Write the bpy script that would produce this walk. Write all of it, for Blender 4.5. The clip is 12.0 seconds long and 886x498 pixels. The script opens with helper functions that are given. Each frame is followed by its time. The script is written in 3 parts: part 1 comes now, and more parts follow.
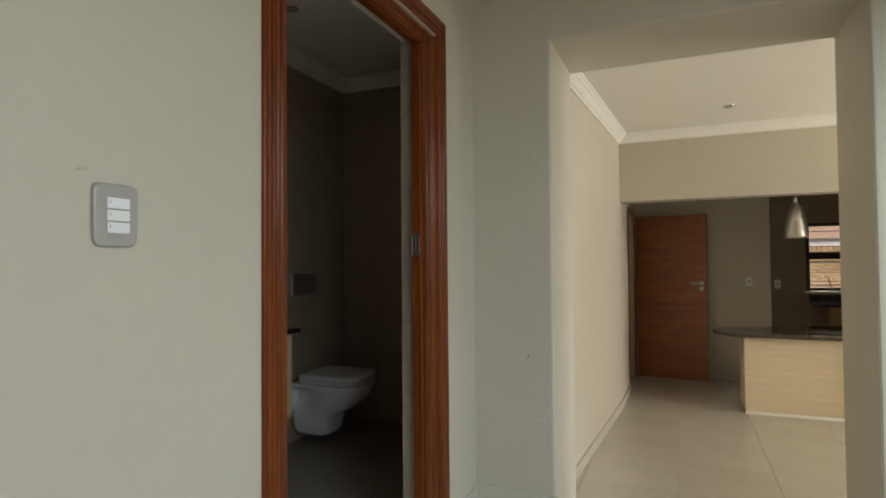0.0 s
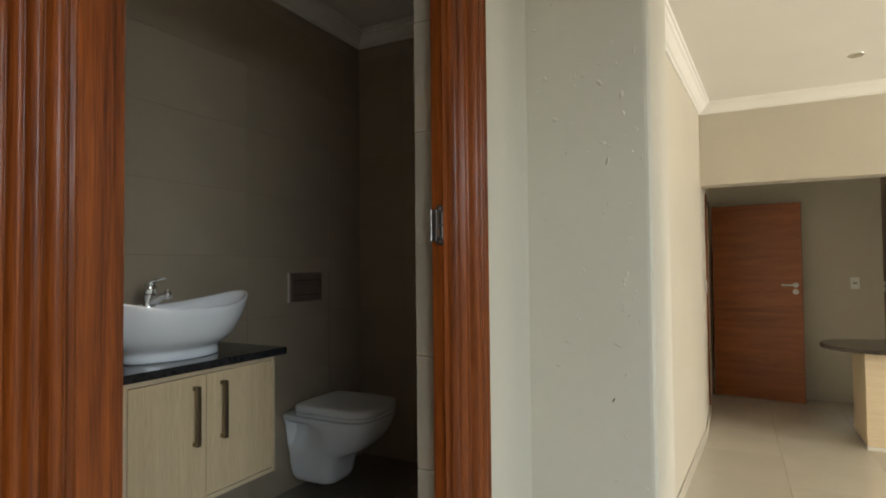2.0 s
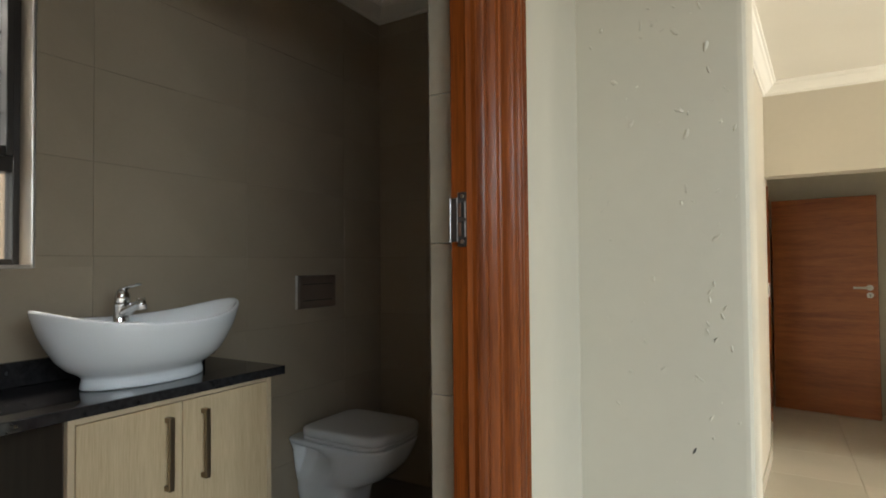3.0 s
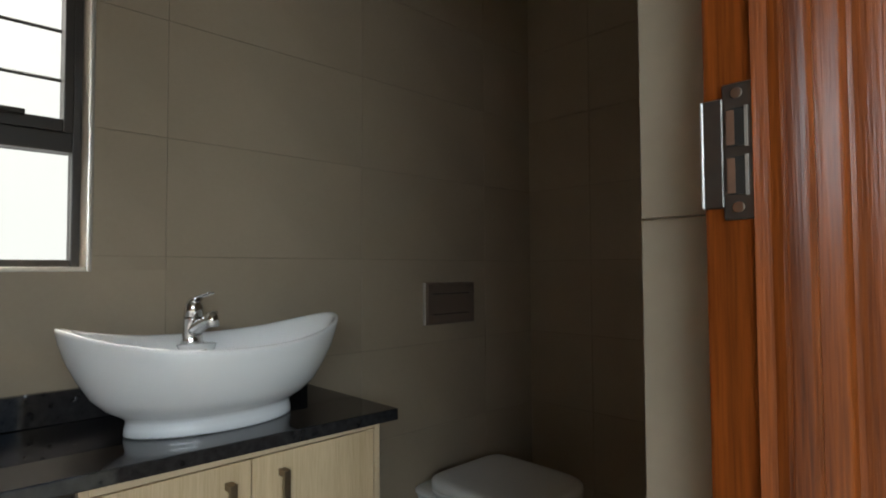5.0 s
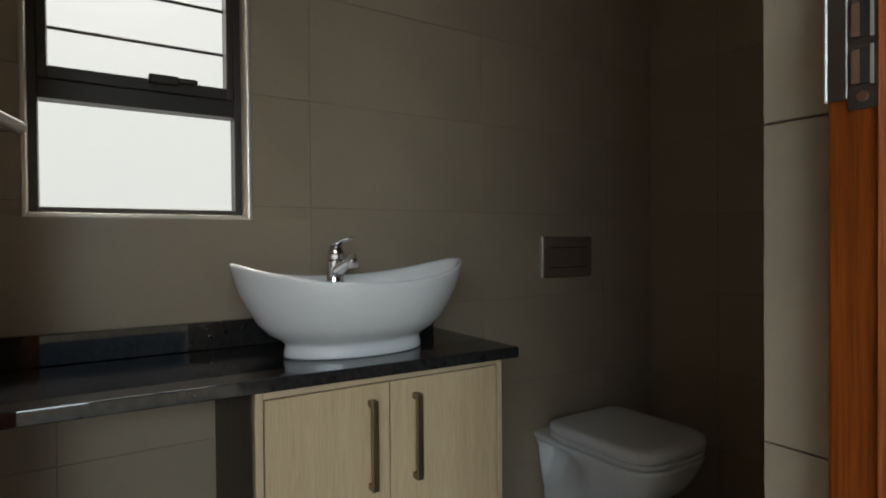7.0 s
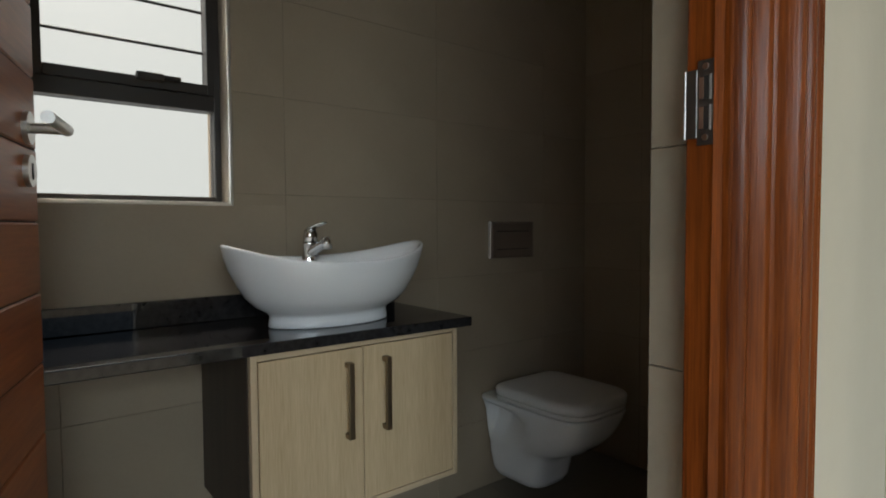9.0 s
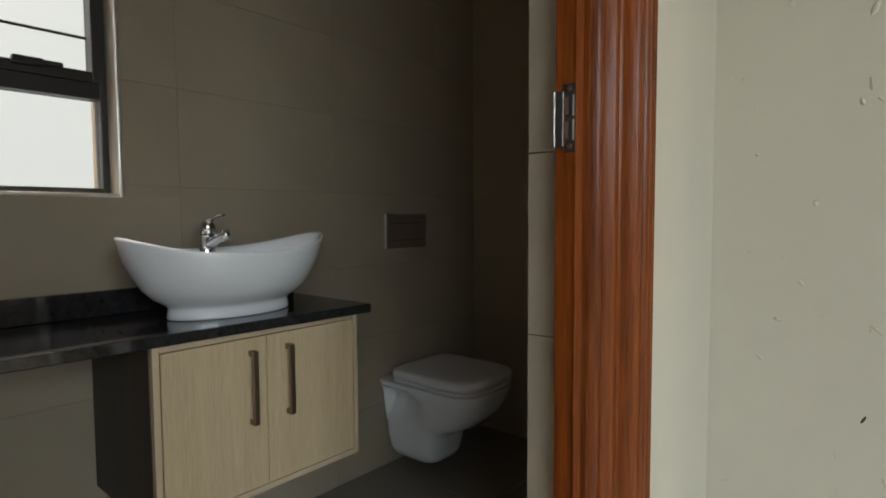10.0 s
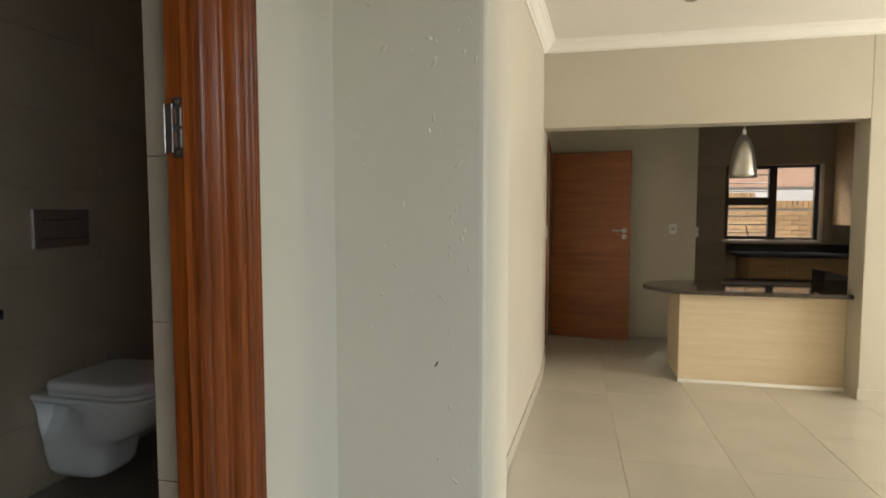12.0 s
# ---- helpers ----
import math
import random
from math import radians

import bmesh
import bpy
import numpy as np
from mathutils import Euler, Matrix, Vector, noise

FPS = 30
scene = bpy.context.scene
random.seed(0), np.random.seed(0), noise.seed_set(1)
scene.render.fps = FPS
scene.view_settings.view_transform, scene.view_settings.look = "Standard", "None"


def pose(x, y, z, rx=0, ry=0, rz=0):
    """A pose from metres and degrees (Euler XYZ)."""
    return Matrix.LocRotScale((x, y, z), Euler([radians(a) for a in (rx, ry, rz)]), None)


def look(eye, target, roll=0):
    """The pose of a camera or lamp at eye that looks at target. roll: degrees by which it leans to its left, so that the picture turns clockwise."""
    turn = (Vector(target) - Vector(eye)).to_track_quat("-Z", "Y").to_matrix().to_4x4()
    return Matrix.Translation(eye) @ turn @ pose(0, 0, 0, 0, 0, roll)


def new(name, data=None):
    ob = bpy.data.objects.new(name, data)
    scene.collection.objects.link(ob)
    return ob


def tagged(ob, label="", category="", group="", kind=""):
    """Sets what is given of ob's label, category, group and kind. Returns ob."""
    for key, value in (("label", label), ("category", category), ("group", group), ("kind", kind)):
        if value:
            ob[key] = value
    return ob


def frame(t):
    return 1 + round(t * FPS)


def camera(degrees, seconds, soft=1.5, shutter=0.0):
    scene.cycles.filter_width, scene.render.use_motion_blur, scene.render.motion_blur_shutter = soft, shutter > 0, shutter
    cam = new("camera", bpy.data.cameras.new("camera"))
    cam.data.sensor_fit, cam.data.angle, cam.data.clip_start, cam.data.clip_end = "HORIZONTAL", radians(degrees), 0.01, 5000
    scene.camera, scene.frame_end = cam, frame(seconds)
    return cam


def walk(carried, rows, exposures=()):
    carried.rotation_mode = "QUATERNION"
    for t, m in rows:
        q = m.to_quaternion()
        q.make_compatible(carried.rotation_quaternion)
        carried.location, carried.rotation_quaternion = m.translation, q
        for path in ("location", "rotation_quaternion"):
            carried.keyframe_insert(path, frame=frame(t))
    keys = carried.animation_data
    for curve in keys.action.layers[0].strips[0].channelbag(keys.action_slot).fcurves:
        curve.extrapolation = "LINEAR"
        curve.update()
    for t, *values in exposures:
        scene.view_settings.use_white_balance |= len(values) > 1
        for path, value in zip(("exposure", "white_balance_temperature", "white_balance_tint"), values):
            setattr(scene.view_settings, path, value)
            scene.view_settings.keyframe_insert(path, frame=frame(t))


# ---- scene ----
cam = camera(76.6, 12.0, soft=1.9)
PATH = [
    (0, (0.095, -0.086, 1.151), (-0.683, 1.756, 1.203), -0.5),
    (0.5, (0.006, 0.103, 1.17), (-0.769, 1.946, 1.22), -0.4),
    (1, (-0.048, 0.314, 1.172), (-0.822, 2.158, 1.214), -0.4),
    (1.5, (-0.114, 0.519, 1.152), (-0.956, 2.332, 1.201), -0.5),
    (2, (-0.24, 0.734, 1.127), (-1.154, 2.512, 1.184), -0.6),
    (2.5, (-0.322, 0.907, 1.148), (-1.274, 2.666, 1.198), -0.6),
    (4.5, (-0.674, 1.529, 1.146), (-2.002, 3.023, 1.218), -0.2),
    (5, (-0.759, 1.564, 1.142), (-2.194, 2.957, 1.216), -0.3),
    (5.5, (-0.792, 1.561, 1.132), (-2.382, 2.772, 1.197), -0.5),
    (6, (-0.778, 1.545, 1.123), (-2.451, 2.641, 1.17), -0.5),
    (6.5, (-0.749, 1.53, 1.097), (-2.434, 2.607, 1.119), -0.6),
    (7, (-0.713, 1.503, 1.078), (-2.398, 2.581, 1.054), -0.5),
    (9, (-0.565, 1.335, 1.083), (-2.13, 2.577, 0.997), -0.3),
    (9.5, (-0.54, 1.283, 1.082), (-2.001, 2.645, 0.98), -0.3),
    (10, (-0.5, 1.243, 1.084), (-1.794, 2.763, 0.967), -0.3),
    (10.5, (-0.456, 1.218, 1.086), (-1.572, 2.873, 0.961), -0.3),
    (11, (-0.397, 1.204, 1.084), (-1.291, 2.988, 0.957), -0.0),
    (11.5, (-0.316, 1.179, 1.082), (-0.982, 3.061, 0.953), 0.0),
    (12, (-0.256, 1.167, 1.087), (-0.689, 3.115, 0.954), 0.0),
]
walk(cam, [(t, look(eye, target, roll)) for t, eye, target, roll in PATH],
     [(0, -0.2), (1.0, 0.0), (2.5, 0.5), (5.5, 0.75), (7, 0.4), (9, 0.25), (10, 0.35), (11, 0.45), (12, 0.25)])

# ---- world and large lights ----
world = bpy.data.worlds.new("sky")
scene.world = world
world.use_nodes = True
wn = world.node_tree.nodes
sky = wn.new("ShaderNodeTexSky")
sky.sky_type, sky.sun_disc = "NISHITA", False
sky.sun_elevation, sky.sun_rotation = radians(60), radians(176)
world.node_tree.links.new(sky.outputs[0], wn["Background"].inputs[0])
wn["Background"].inputs[1].default_value = 0.05
sun = new("sun", bpy.data.lights.new("sun", "SUN"))
sun.data.energy, sun.data.angle, sun.data.color = 4.0, radians(0.6), (1, 0.95, 0.86)
sun.matrix_world = look((2.5, 3, 14), (3, 11, 0))


def daylight(name, at, to, width, height, watts, colour=(1, 1, 1)):
    ob = new(name, bpy.data.lights.new(name, "AREA"))
    ob.data.shape, ob.data.size, ob.data.size_y = "RECTANGLE", width, height
    ob.data.energy, ob.data.color = watts, colour
    ob.matrix_world = look(at, to)
    return ob


daylight("sky_light_toilet_window", (-3.0, 1.63, 2.85), (-1.7, 1.85, 0.95), 0.9, 0.7, 95, (1.0, 0.93, 0.82))
daylight("sky_light_passage_door", (2.5, -0.35, 2.80), (-0.9, 1.2, 0.6), 3.4, 2.5, 235, (0.79, 0.92, 1.0))
daylight("sky_light_kitchen_window", (2.2, 9.75, 2.45), (1.7, 7.2, 0.0), 1.2, 0.6, 230, (1.0, 0.98, 0.95))
daylight("sky_light_living_door", (5.6, 4.4, 0.85), (0.0, 4.6, 0.5), 2.4, 2.1, 186, (1.0, 0.965, 0.88))



# ---- materials ----
def mat(name, colour, rough=0.6, metal=0.0, vary=0.08, scale=4.0, bump=0.0, bump_scale=60.0, coat=0.0, piece=0.0):
    """A plain surface with two scales of variation, and relief."""
    m = bpy.data.materials.new(name)
    m.use_nodes = True
    n, l = m.node_tree.nodes, m.node_tree.links
    b = n["Principled BSDF"]
    b.inputs["Roughness"].default_value, b.inputs["Metallic"].default_value = rough, metal
    b.inputs["Coat Weight"].default_value = coat
    co = n.new("ShaderNodeTexCoord")
    big, fine = n.new("ShaderNodeTexNoise"), n.new("ShaderNodeTexNoise")
    big.inputs["Scale"].default_value, big.inputs["Detail"].default_value = scale, 4
    fine.inputs["Scale"].default_value, fine.inputs["Detail"].default_value = bump_scale, 6
    for t in (big, fine):
        l.new(co.outputs["Object"], t.inputs["Vector"])
    mix = n.new("ShaderNodeMath")
    mix.operation = "MULTIPLY_ADD"
    mix.inputs[1].default_value, mix.inputs[2].default_value = 0.35, 0.0
    l.new(fine.outputs["Fac"], mix.inputs[0])
    add = n.new("ShaderNodeMath")
    add.operation = "ADD"
    l.new(big.outputs["Fac"], add.inputs[0])
    l.new(mix.outputs[0], add.inputs[1])
    span = n.new("ShaderNodeMapRange")
    span.inputs["From Min"].default_value, span.inputs["From Max"].default_value = 0.35, 1.0
    span.inputs["To Min"].default_value, span.inputs["To Max"].default_value = 1 - vary, 1 + vary
    l.new(add.outputs[0], span.inputs["Value"])
    last = span.outputs[0]
    if piece:
        info, r2 = n.new("ShaderNodeObjectInfo"), n.new("ShaderNodeMapRange")
        r2.inputs["To Min"].default_value, r2.inputs["To Max"].default_value = 1 - piece, 1 + piece
        l.new(info.outputs["Random"], r2.inputs["Value"])
        mu = n.new("ShaderNodeMath")
        mu.operation = "MULTIPLY"
        l.new(last, mu.inputs[0])
        l.new(r2.outputs[0], mu.inputs[1])
        last = mu.outputs[0]
    sc = n.new("ShaderNodeVectorMath")
    sc.operation = "SCALE"
    sc.inputs[0].default_value = colour
    l.new(last, sc.inputs["Scale"])
    l.new(sc.outputs[0], b.inputs["Base Color"])
    if bump:
        bp = n.new("ShaderNodeBump")
        bp.inputs["Strength"].default_value, bp.inputs["Distance"].default_value = bump, 0.004
        l.new(fine.outputs["Fac"], bp.inputs["Height"])
        l.new(bp.outputs[0], b.inputs["Normal"])
    return m


def wood(name, dark, light, stretch, rough=0.45, scale=3.0, coat=0.0, contrast=1.0, fine_grain=0.35, relief=0.15):
    """Grain that runs along the axis where stretch is small."""
    m = bpy.data.materials.new(name)
    m.use_nodes = True
    n, l = m.node_tree.nodes, m.node_tree.links
    b = n["Principled BSDF"]
    b.inputs["Roughness"].default_value, b.inputs["Coat Weight"].default_value = rough, coat
    b.inputs["Coat Roughness"].default_value = 0.25
    co, mp = n.new("ShaderNodeTexCoord"), n.new("ShaderNodeMapping")
    mp.inputs["Scale"].default_value = stretch
    l.new(co.outputs["Object"], mp.inputs["Vector"])
    a, f = n.new("ShaderNodeTexNoise"), n.new("ShaderNodeTexNoise")
    a.inputs["Scale"].default_value, a.inputs["Detail"].default_value, a.inputs["Distortion"].default_value = scale, 5, 0.6
    f.inputs["Scale"].default_value, f.inputs["Detail"].default_value = scale * 9, 4
    l.new(mp.outputs[0], a.inputs["Vector"])
    l.new(mp.outputs[0], f.inputs["Vector"])
    mx = n.new("ShaderNodeMix")
    mx.inputs["Factor"].default_value = fine_grain
    l.new(a.outputs["Fac"], mx.inputs["A"])
    l.new(f.outputs["Fac"], mx.inputs["B"])
    ramp = n.new("ShaderNodeValToRGB")
    ramp.color_ramp.elements[0].position, ramp.color_ramp.elements[1].position = 0.5 - 0.16 / contrast, 0.5 + 0.16 / contrast
    ramp.color_ramp.elements[0].color, ramp.color_ramp.elements[1].color = (*dark, 1), (*light, 1)
    l.new(mx.outputs["Result"], ramp.inputs["Fac"])
    l.new(ramp.outputs["Color"], b.inputs["Base Color"])
    bp = n.new("ShaderNodeBump")
    bp.inputs["Strength"].default_value, bp.inputs["Distance"].default_value = relief, 0.002
    l.new(f.outputs["Fac"], bp.inputs["Height"])
    l.new(bp.outputs[0], b.inputs["Normal"])
    return m


PAINT = mat("beige_wall_paint", (0.54, 0.495, 0.405), 0.5, vary=0.06, scale=1.3, bump=0.22, bump_scale=22)
CEIL = mat("white_ceiling_paint", (0.78, 0.75, 0.68), 0.8, vary=0.03, scale=2, bump=0.06, bump_scale=80)
CORNICE = mat("white_plaster_cornice", (0.82, 0.80, 0.74), 0.7, vary=0.02, bump=0.04)
WALL_TILE = mat("grey_beige_wall_tile", (0.335, 0.272, 0.198), 0.32, vary=0.09, scale=3, bump=0.03, bump_scale=120, piece=0.025)
REVEAL_TILE = mat("pale_reveal_tile", (0.36, 0.315, 0.25), 0.35, vary=0.12, scale=6, bump=0.03, piece=0.05)
GROUT = mat("grey_grout", (0.25, 0.20, 0.145), 0.9, vary=0.1, bump=0.2)
FLOOR_TILE = mat("cream_porcelain_floor_tile", (0.55, 0.51, 0.425), 0.25, vary=0.06, scale=2.5, bump=0.02, piece=0.03)
FLOOR_GROUT = mat("beige_floor_grout", (0.47, 0.42, 0.34), 0.9, vary=0.1)
WC_FLOOR = mat("taupe_floor_tile", (0.21, 0.185, 0.15), 0.3, vary=0.08, scale=3, bump=0.02, piece=0.04)
MAHOGANY = wood("varnished_red_brown_frame_wood", (0.060, 0.012, 0.003), (0.27, 0.066, 0.011), (20, 20, 0.6), 0.29, 2.6, 0.0, 0.9, 0.45, 0.30)
MAHOGANY.node_tree.nodes["Principled BSDF"].inputs["Specular IOR Level"].default_value = 0.26
DOOR_WOOD = wood("red_brown_door_veneer", (0.20, 0.055, 0.018), (0.42, 0.135, 0.040), (0.6, 0.6, 8), 0.42, 2.2, 0.2, 0.8)
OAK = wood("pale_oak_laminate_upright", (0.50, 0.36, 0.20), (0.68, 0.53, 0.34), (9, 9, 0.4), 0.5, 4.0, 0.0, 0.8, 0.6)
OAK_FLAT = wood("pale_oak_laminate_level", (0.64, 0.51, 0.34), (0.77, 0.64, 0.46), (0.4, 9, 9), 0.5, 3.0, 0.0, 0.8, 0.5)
OAK_EDGE = mat("pale_oak_edging", (0.58, 0.45, 0.29), 0.5, vary=0.1, scale=9)
GRANITE = mat("black_polished_granite", (0.022, 0.021, 0.022), 0.035, vary=0.6, scale=60, bump_scale=300)
BAR_GRANITE = mat("dark_brown_polished_granite", (0.060, 0.046, 0.038), 0.04, vary=0.5, scale=50, bump_scale=260)
CERAMIC = mat("white_glazed_ceramic", (0.80, 0.81, 0.82), 0.10, vary=0.01, coat=0.6)
SEAT = mat("white_plastic_seat", (0.72, 0.72, 0.72), 0.25, vary=0.02)
CHROME = mat("polished_chrome", (0.72, 0.72, 0.72), 0.09, 1.0, vary=0.03)
STEEL = mat("brushed_steel", (0.55, 0.53, 0.50), 0.30, 1.0, vary=0.06, scale=20, bump=0.04, bump_scale=200)
BRONZE = mat("dull_bronze_handle", (0.26, 0.20, 0.13), 0.38, 0.9, vary=0.1, scale=20)
ALU = mat("dark_bronze_aluminium", (0.035, 0.030, 0.027), 0.42, 0.3, vary=0.1, scale=12)
TRIM = mat("satin_aluminium_tile_trim", (0.62, 0.58, 0.52), 0.35, 0.8, vary=0.05)
SILVER = mat("silver_grey_switch_plate", (0.42, 0.40, 0.38), 0.35, 0.35, vary=0.04)
WHITE = mat("white_plastic", (0.80, 0.80, 0.80), 0.3, vary=0.02)
DARK = mat("dark_recess", (0.02, 0.018, 0.016), 0.7, vary=0.1)
KITCHEN_TILE = mat("dark_brown_kitchen_tile", (0.28, 0.22, 0.155), 0.35, vary=0.1, scale=3, bump=0.03, piece=0.08)
BRICK = mat("tan_face_brick", (0.46, 0.31, 0.17), 0.85, vary=0.18, scale=14, bump=0.4, bump_scale=90, piece=0.14)
MORTAR = mat("grey_mortar", (0.30, 0.27, 0.23), 0.95, vary=0.1, bump=0.3)
PEACH = mat("peach_outside_plaster", (0.78, 0.52, 0.38), 0.8, vary=0.06, bump=0.2)
GREY_WALL = mat("white_outside_plaster", (0.86, 0.85, 0.83), 0.8, vary=0.05, bump=0.2)
GROUND = mat("dry_paving_ground", (0.32, 0.28, 0.22), 0.9, vary=0.15, scale=1.0, bump=0.3)
# strike plate steel: the dark reflection is put into the base colour
DARK_STEEL = mat("dark_reflecting_steel", (0.13, 0.12, 0.11), 0.38, 0.8, vary=0.15, scale=30)
RECESS = mat("bare_wood_recess", (0.16, 0.085, 0.055), 0.8, vary=0.2, scale=40)
BRIGHT_STRIP = mat("bright_aluminium_strip", (0.88, 0.87, 0.85), 0.3, 0.85, vary=0.03)
SMUDGE = mat("grey_finger_smudge", (0.45, 0.41, 0.335), 0.6, vary=0.2, scale=60)
LED = mat("lamp_reflector", (0.7, 0.66, 0.55), 0.25, 0.9)

PLATE = mat("satin_grey_flush_plate", (0.26, 0.205, 0.170), 0.28, 0.55, vary=0.05)
# oak of the kitchen cabinets, with the room's shade put into its colour
SHADED_OAK = wood("shaded_brown_oak_veneer", (0.20, 0.115, 0.045), (0.33, 0.21, 0.095), (0.5, 8, 8), 0.5, 3.0)
DARK_SIDE = wood("dark_brown_side_panel", (0.035, 0.024, 0.017), (0.07, 0.05, 0.036), (9, 9, 0.5), 0.45, 3.0)

GLASS = bpy.data.materials.new("clear_window_glass")
GLASS.use_nodes = True
g = GLASS.node_tree.nodes["Principled BSDF"]
g.inputs["Transmission Weight"].default_value, g.inputs["Roughness"].default_value, g.inputs["IOR"].default_value = 1.0, 0.0, 1.01
FROST = bpy.data.materials.new("frosted_window_glass")
FROST.use_nodes = True
g = FROST.node_tree.nodes["Principled BSDF"]
g.inputs["Transmission Weight"].default_value, g.inputs["Roughness"].default_value, g.inputs["IOR"].default_value = 1.0, 0.15, 1.05
BRIGHT = bpy.data.materials.new("overcast_white_sky")
BRIGHT.use_nodes = True
g = BRIGHT.node_tree.nodes["Principled BSDF"]
g.inputs["Base Color"].default_value = (0, 0, 0, 1)
g.inputs["Emission Color"].default_value, g.inputs["Emission Strength"].default_value = (0.97, 1.0, 0.95, 1), 0.72


# ---- mesh helpers ----
def box(bm, x0, x1, y0, y1, z0, z1):
    m = Matrix.LocRotScale(((x0 + x1) / 2, (y0 + y1) / 2, (z0 + z1) / 2), None, (abs(x1 - x0), abs(y1 - y0), abs(z1 - z0)))
    return bmesh.ops.create_cube(bm, size=1, matrix=m)["verts"]


def cyl(bm, a, b, r0, r1=None, seg=20):
    a, b = Vector(a), Vector(b)
    d = b - a
    m = Matrix.Translation((a + b) / 2) @ d.to_track_quat("Z", "Y").to_matrix().to_4x4()
    return bmesh.ops.create_cone(bm, cap_ends=True, segments=seg, radius1=r0, radius2=r0 if r1 is None else r1, depth=d.length, matrix=m)["verts"]


def bevelled(bm, width, seg=2):
    bmesh.ops.bevel(bm, geom=list(bm.edges), offset=width, segments=seg, affect="EDGES", profile=0.6)
    return bm


def smooth(bm):
    for f in bm.faces:
        f.smooth = True
    return bm


def part(name, bm, material, parent=None, label=""):
    """One bmesh as one mesh object, under a thing or a part when one is given."""
    me = bpy.data.meshes.new(name)
    bmesh.ops.recalc_face_normals(bm, faces=bm.faces)
    bm.to_mesh(me)
    bm.free()
    me.materials.append(material)
    ob = new(name, me)
    if parent:
        ob.parent = parent
    if label:
        ob["label"] = label
    return ob


def boxes(*spans, bevel=0.0, seg=2):
    bm = bmesh.new()
    for sp in spans:
        one = bmesh.new()
        box(one, *sp)
        if bevel:
            bevelled(one, bevel, seg)
        me = bpy.data.meshes.new("tmp")
        one.to_mesh(me)
        one.free()
        bm.from_mesh(me)
        bpy.data.meshes.remove(me)
    return bm


def thing(name, label, category, group="", kind="", at=(0, 0, 0)):
    ob = new(name)
    ob.location = at
    return tagged(ob, label, category, group, kind)


def structure(name, bm, material, label, category):
    return tagged(part(name, bm, material), label, category, kind="structure")


def sweep(bm, profile, path, closed=False):
    """Loft a profile (points as functions of the path's own frames) along a list of frames (origin, u, v)."""
    rings = []
    for o, u, v in path:
        rings.append([bm.verts.new(Vector(o) + Vector(u) * a + Vector(v) * b) for a, b in profile])
    k = len(profile)
    for r, q in zip(rings, rings[1:]):
        for i in range(k if closed else k - 1):
            bm.faces.new((r[i], r[(i + 1) % k], q[(i + 1) % k], q[i]))
    if closed:
        bm.faces.new(rings[0])
        bm.faces.new(rings[-1])
    return bm


LOW = -0.31          # level of the living room and kitchen floor
HI, LIV = 2.54, 2.43  # ceilings

# ---- large structure ----
wall_door = structure("wall_door", boxes((-0.99, -0.83, -2.6, 1.05, -0.4, 2.6), (-0.99, -0.83, 2.053, 3.54, -0.4, 2.6), (-0.99, -0.83, 1.05, 2.053, 2.105, 2.6)),
                      PAINT, "painted beige plaster wall with a doorway", "wall")
wall_nib = structure("wall_nib", boxes((-0.88, -0.445, 2.492, 3.02, -0.4, 2.6), bevel=0.018, seg=3), PAINT, "scuffed beige plaster wall return with rounded corner", "wall")
wall_nib_2 = structure("wall_nib_2", boxes((0.775, 1.7, 2.492, 3.02, -0.4, 2.6), bevel=0.018, seg=3), PAINT, "beige plaster wall return beside the opening", "wall")
wall_header = structure("wall_header", boxes((-0.46, 0.79, 2.494, 3.018, 2.188, 2.6), bevel=0.012), PAINT, "beige plaster beam over the opening", "beam")
wall_passage = structure("wall_passage", boxes((1.35, 1.5, -2.6, -2.0, -0.4, 2.6), (1.35, 1.5, 2.22, 2.49, -0.4, 2.6), (1.35, 1.5, -2.0, 2.22, 2.1, 2.6)), PAINT, "beige passage wall round a wide glazed doorway", "wall")
wall_rear = structure("wall_rear", boxes((-1.0, 1.5, -2.75, -2.6, -0.4, 2.6)), PAINT, "plain beige end wall of the passage", "wall")
wall_living = structure("wall_living", boxes((-0.80, -0.458, 3.02, 5.82, -0.5, 2.5), (-0.80, -0.458, 5.82, 6.72, -0.5, 2.5), (-0.70, -0.458, 6.72, 7.56, 1.74, 2.5), (-0.70, -0.458, 7.56, 8.95, -0.5, 2.5)), PAINT, "beige plaster living room wall with a doorway", "wall")
wall_living_south = structure("wall_living_south", boxes((1.7, 5.2, 2.87, 3.02, -0.5, 2.6)), PAINT, "plain beige living room wall", "wall")
wall_living_east = structure("wall_living_east", boxes((5.2, 5.35, 2.87, 3.2, -0.5, 2.6), (5.2, 5.35, 5.6, 8.95, -0.5, 2.6), (5.2, 5.35, 3.2, 5.6, 1.9, 2.6)), PAINT, "beige wall round a wide glazed doorway", "wall")
wall_beam = structure("wall_beam", boxes((-0.456, 1.86, 5.82, 6.02, 1.758, 2.5)), PAINT, "beige plaster beam over the kitchen opening", "beam")
wall_pier = structure("wall_pier", boxes((1.86, 5.2, 5.818, 6.05, -0.5, 2.5), bevel=0.006), PAINT, "beige plaster pier beside the kitchen opening", "wall")
wall_kitchen = structure("wall_kitchen", boxes((-0.458, 1.10, 7.70, 8.95, -0.5, 2.5)), PAINT, "beige kitchen wall behind the open door", "wall")
KW = (1.66, 2.72, 0.74, 1.655)
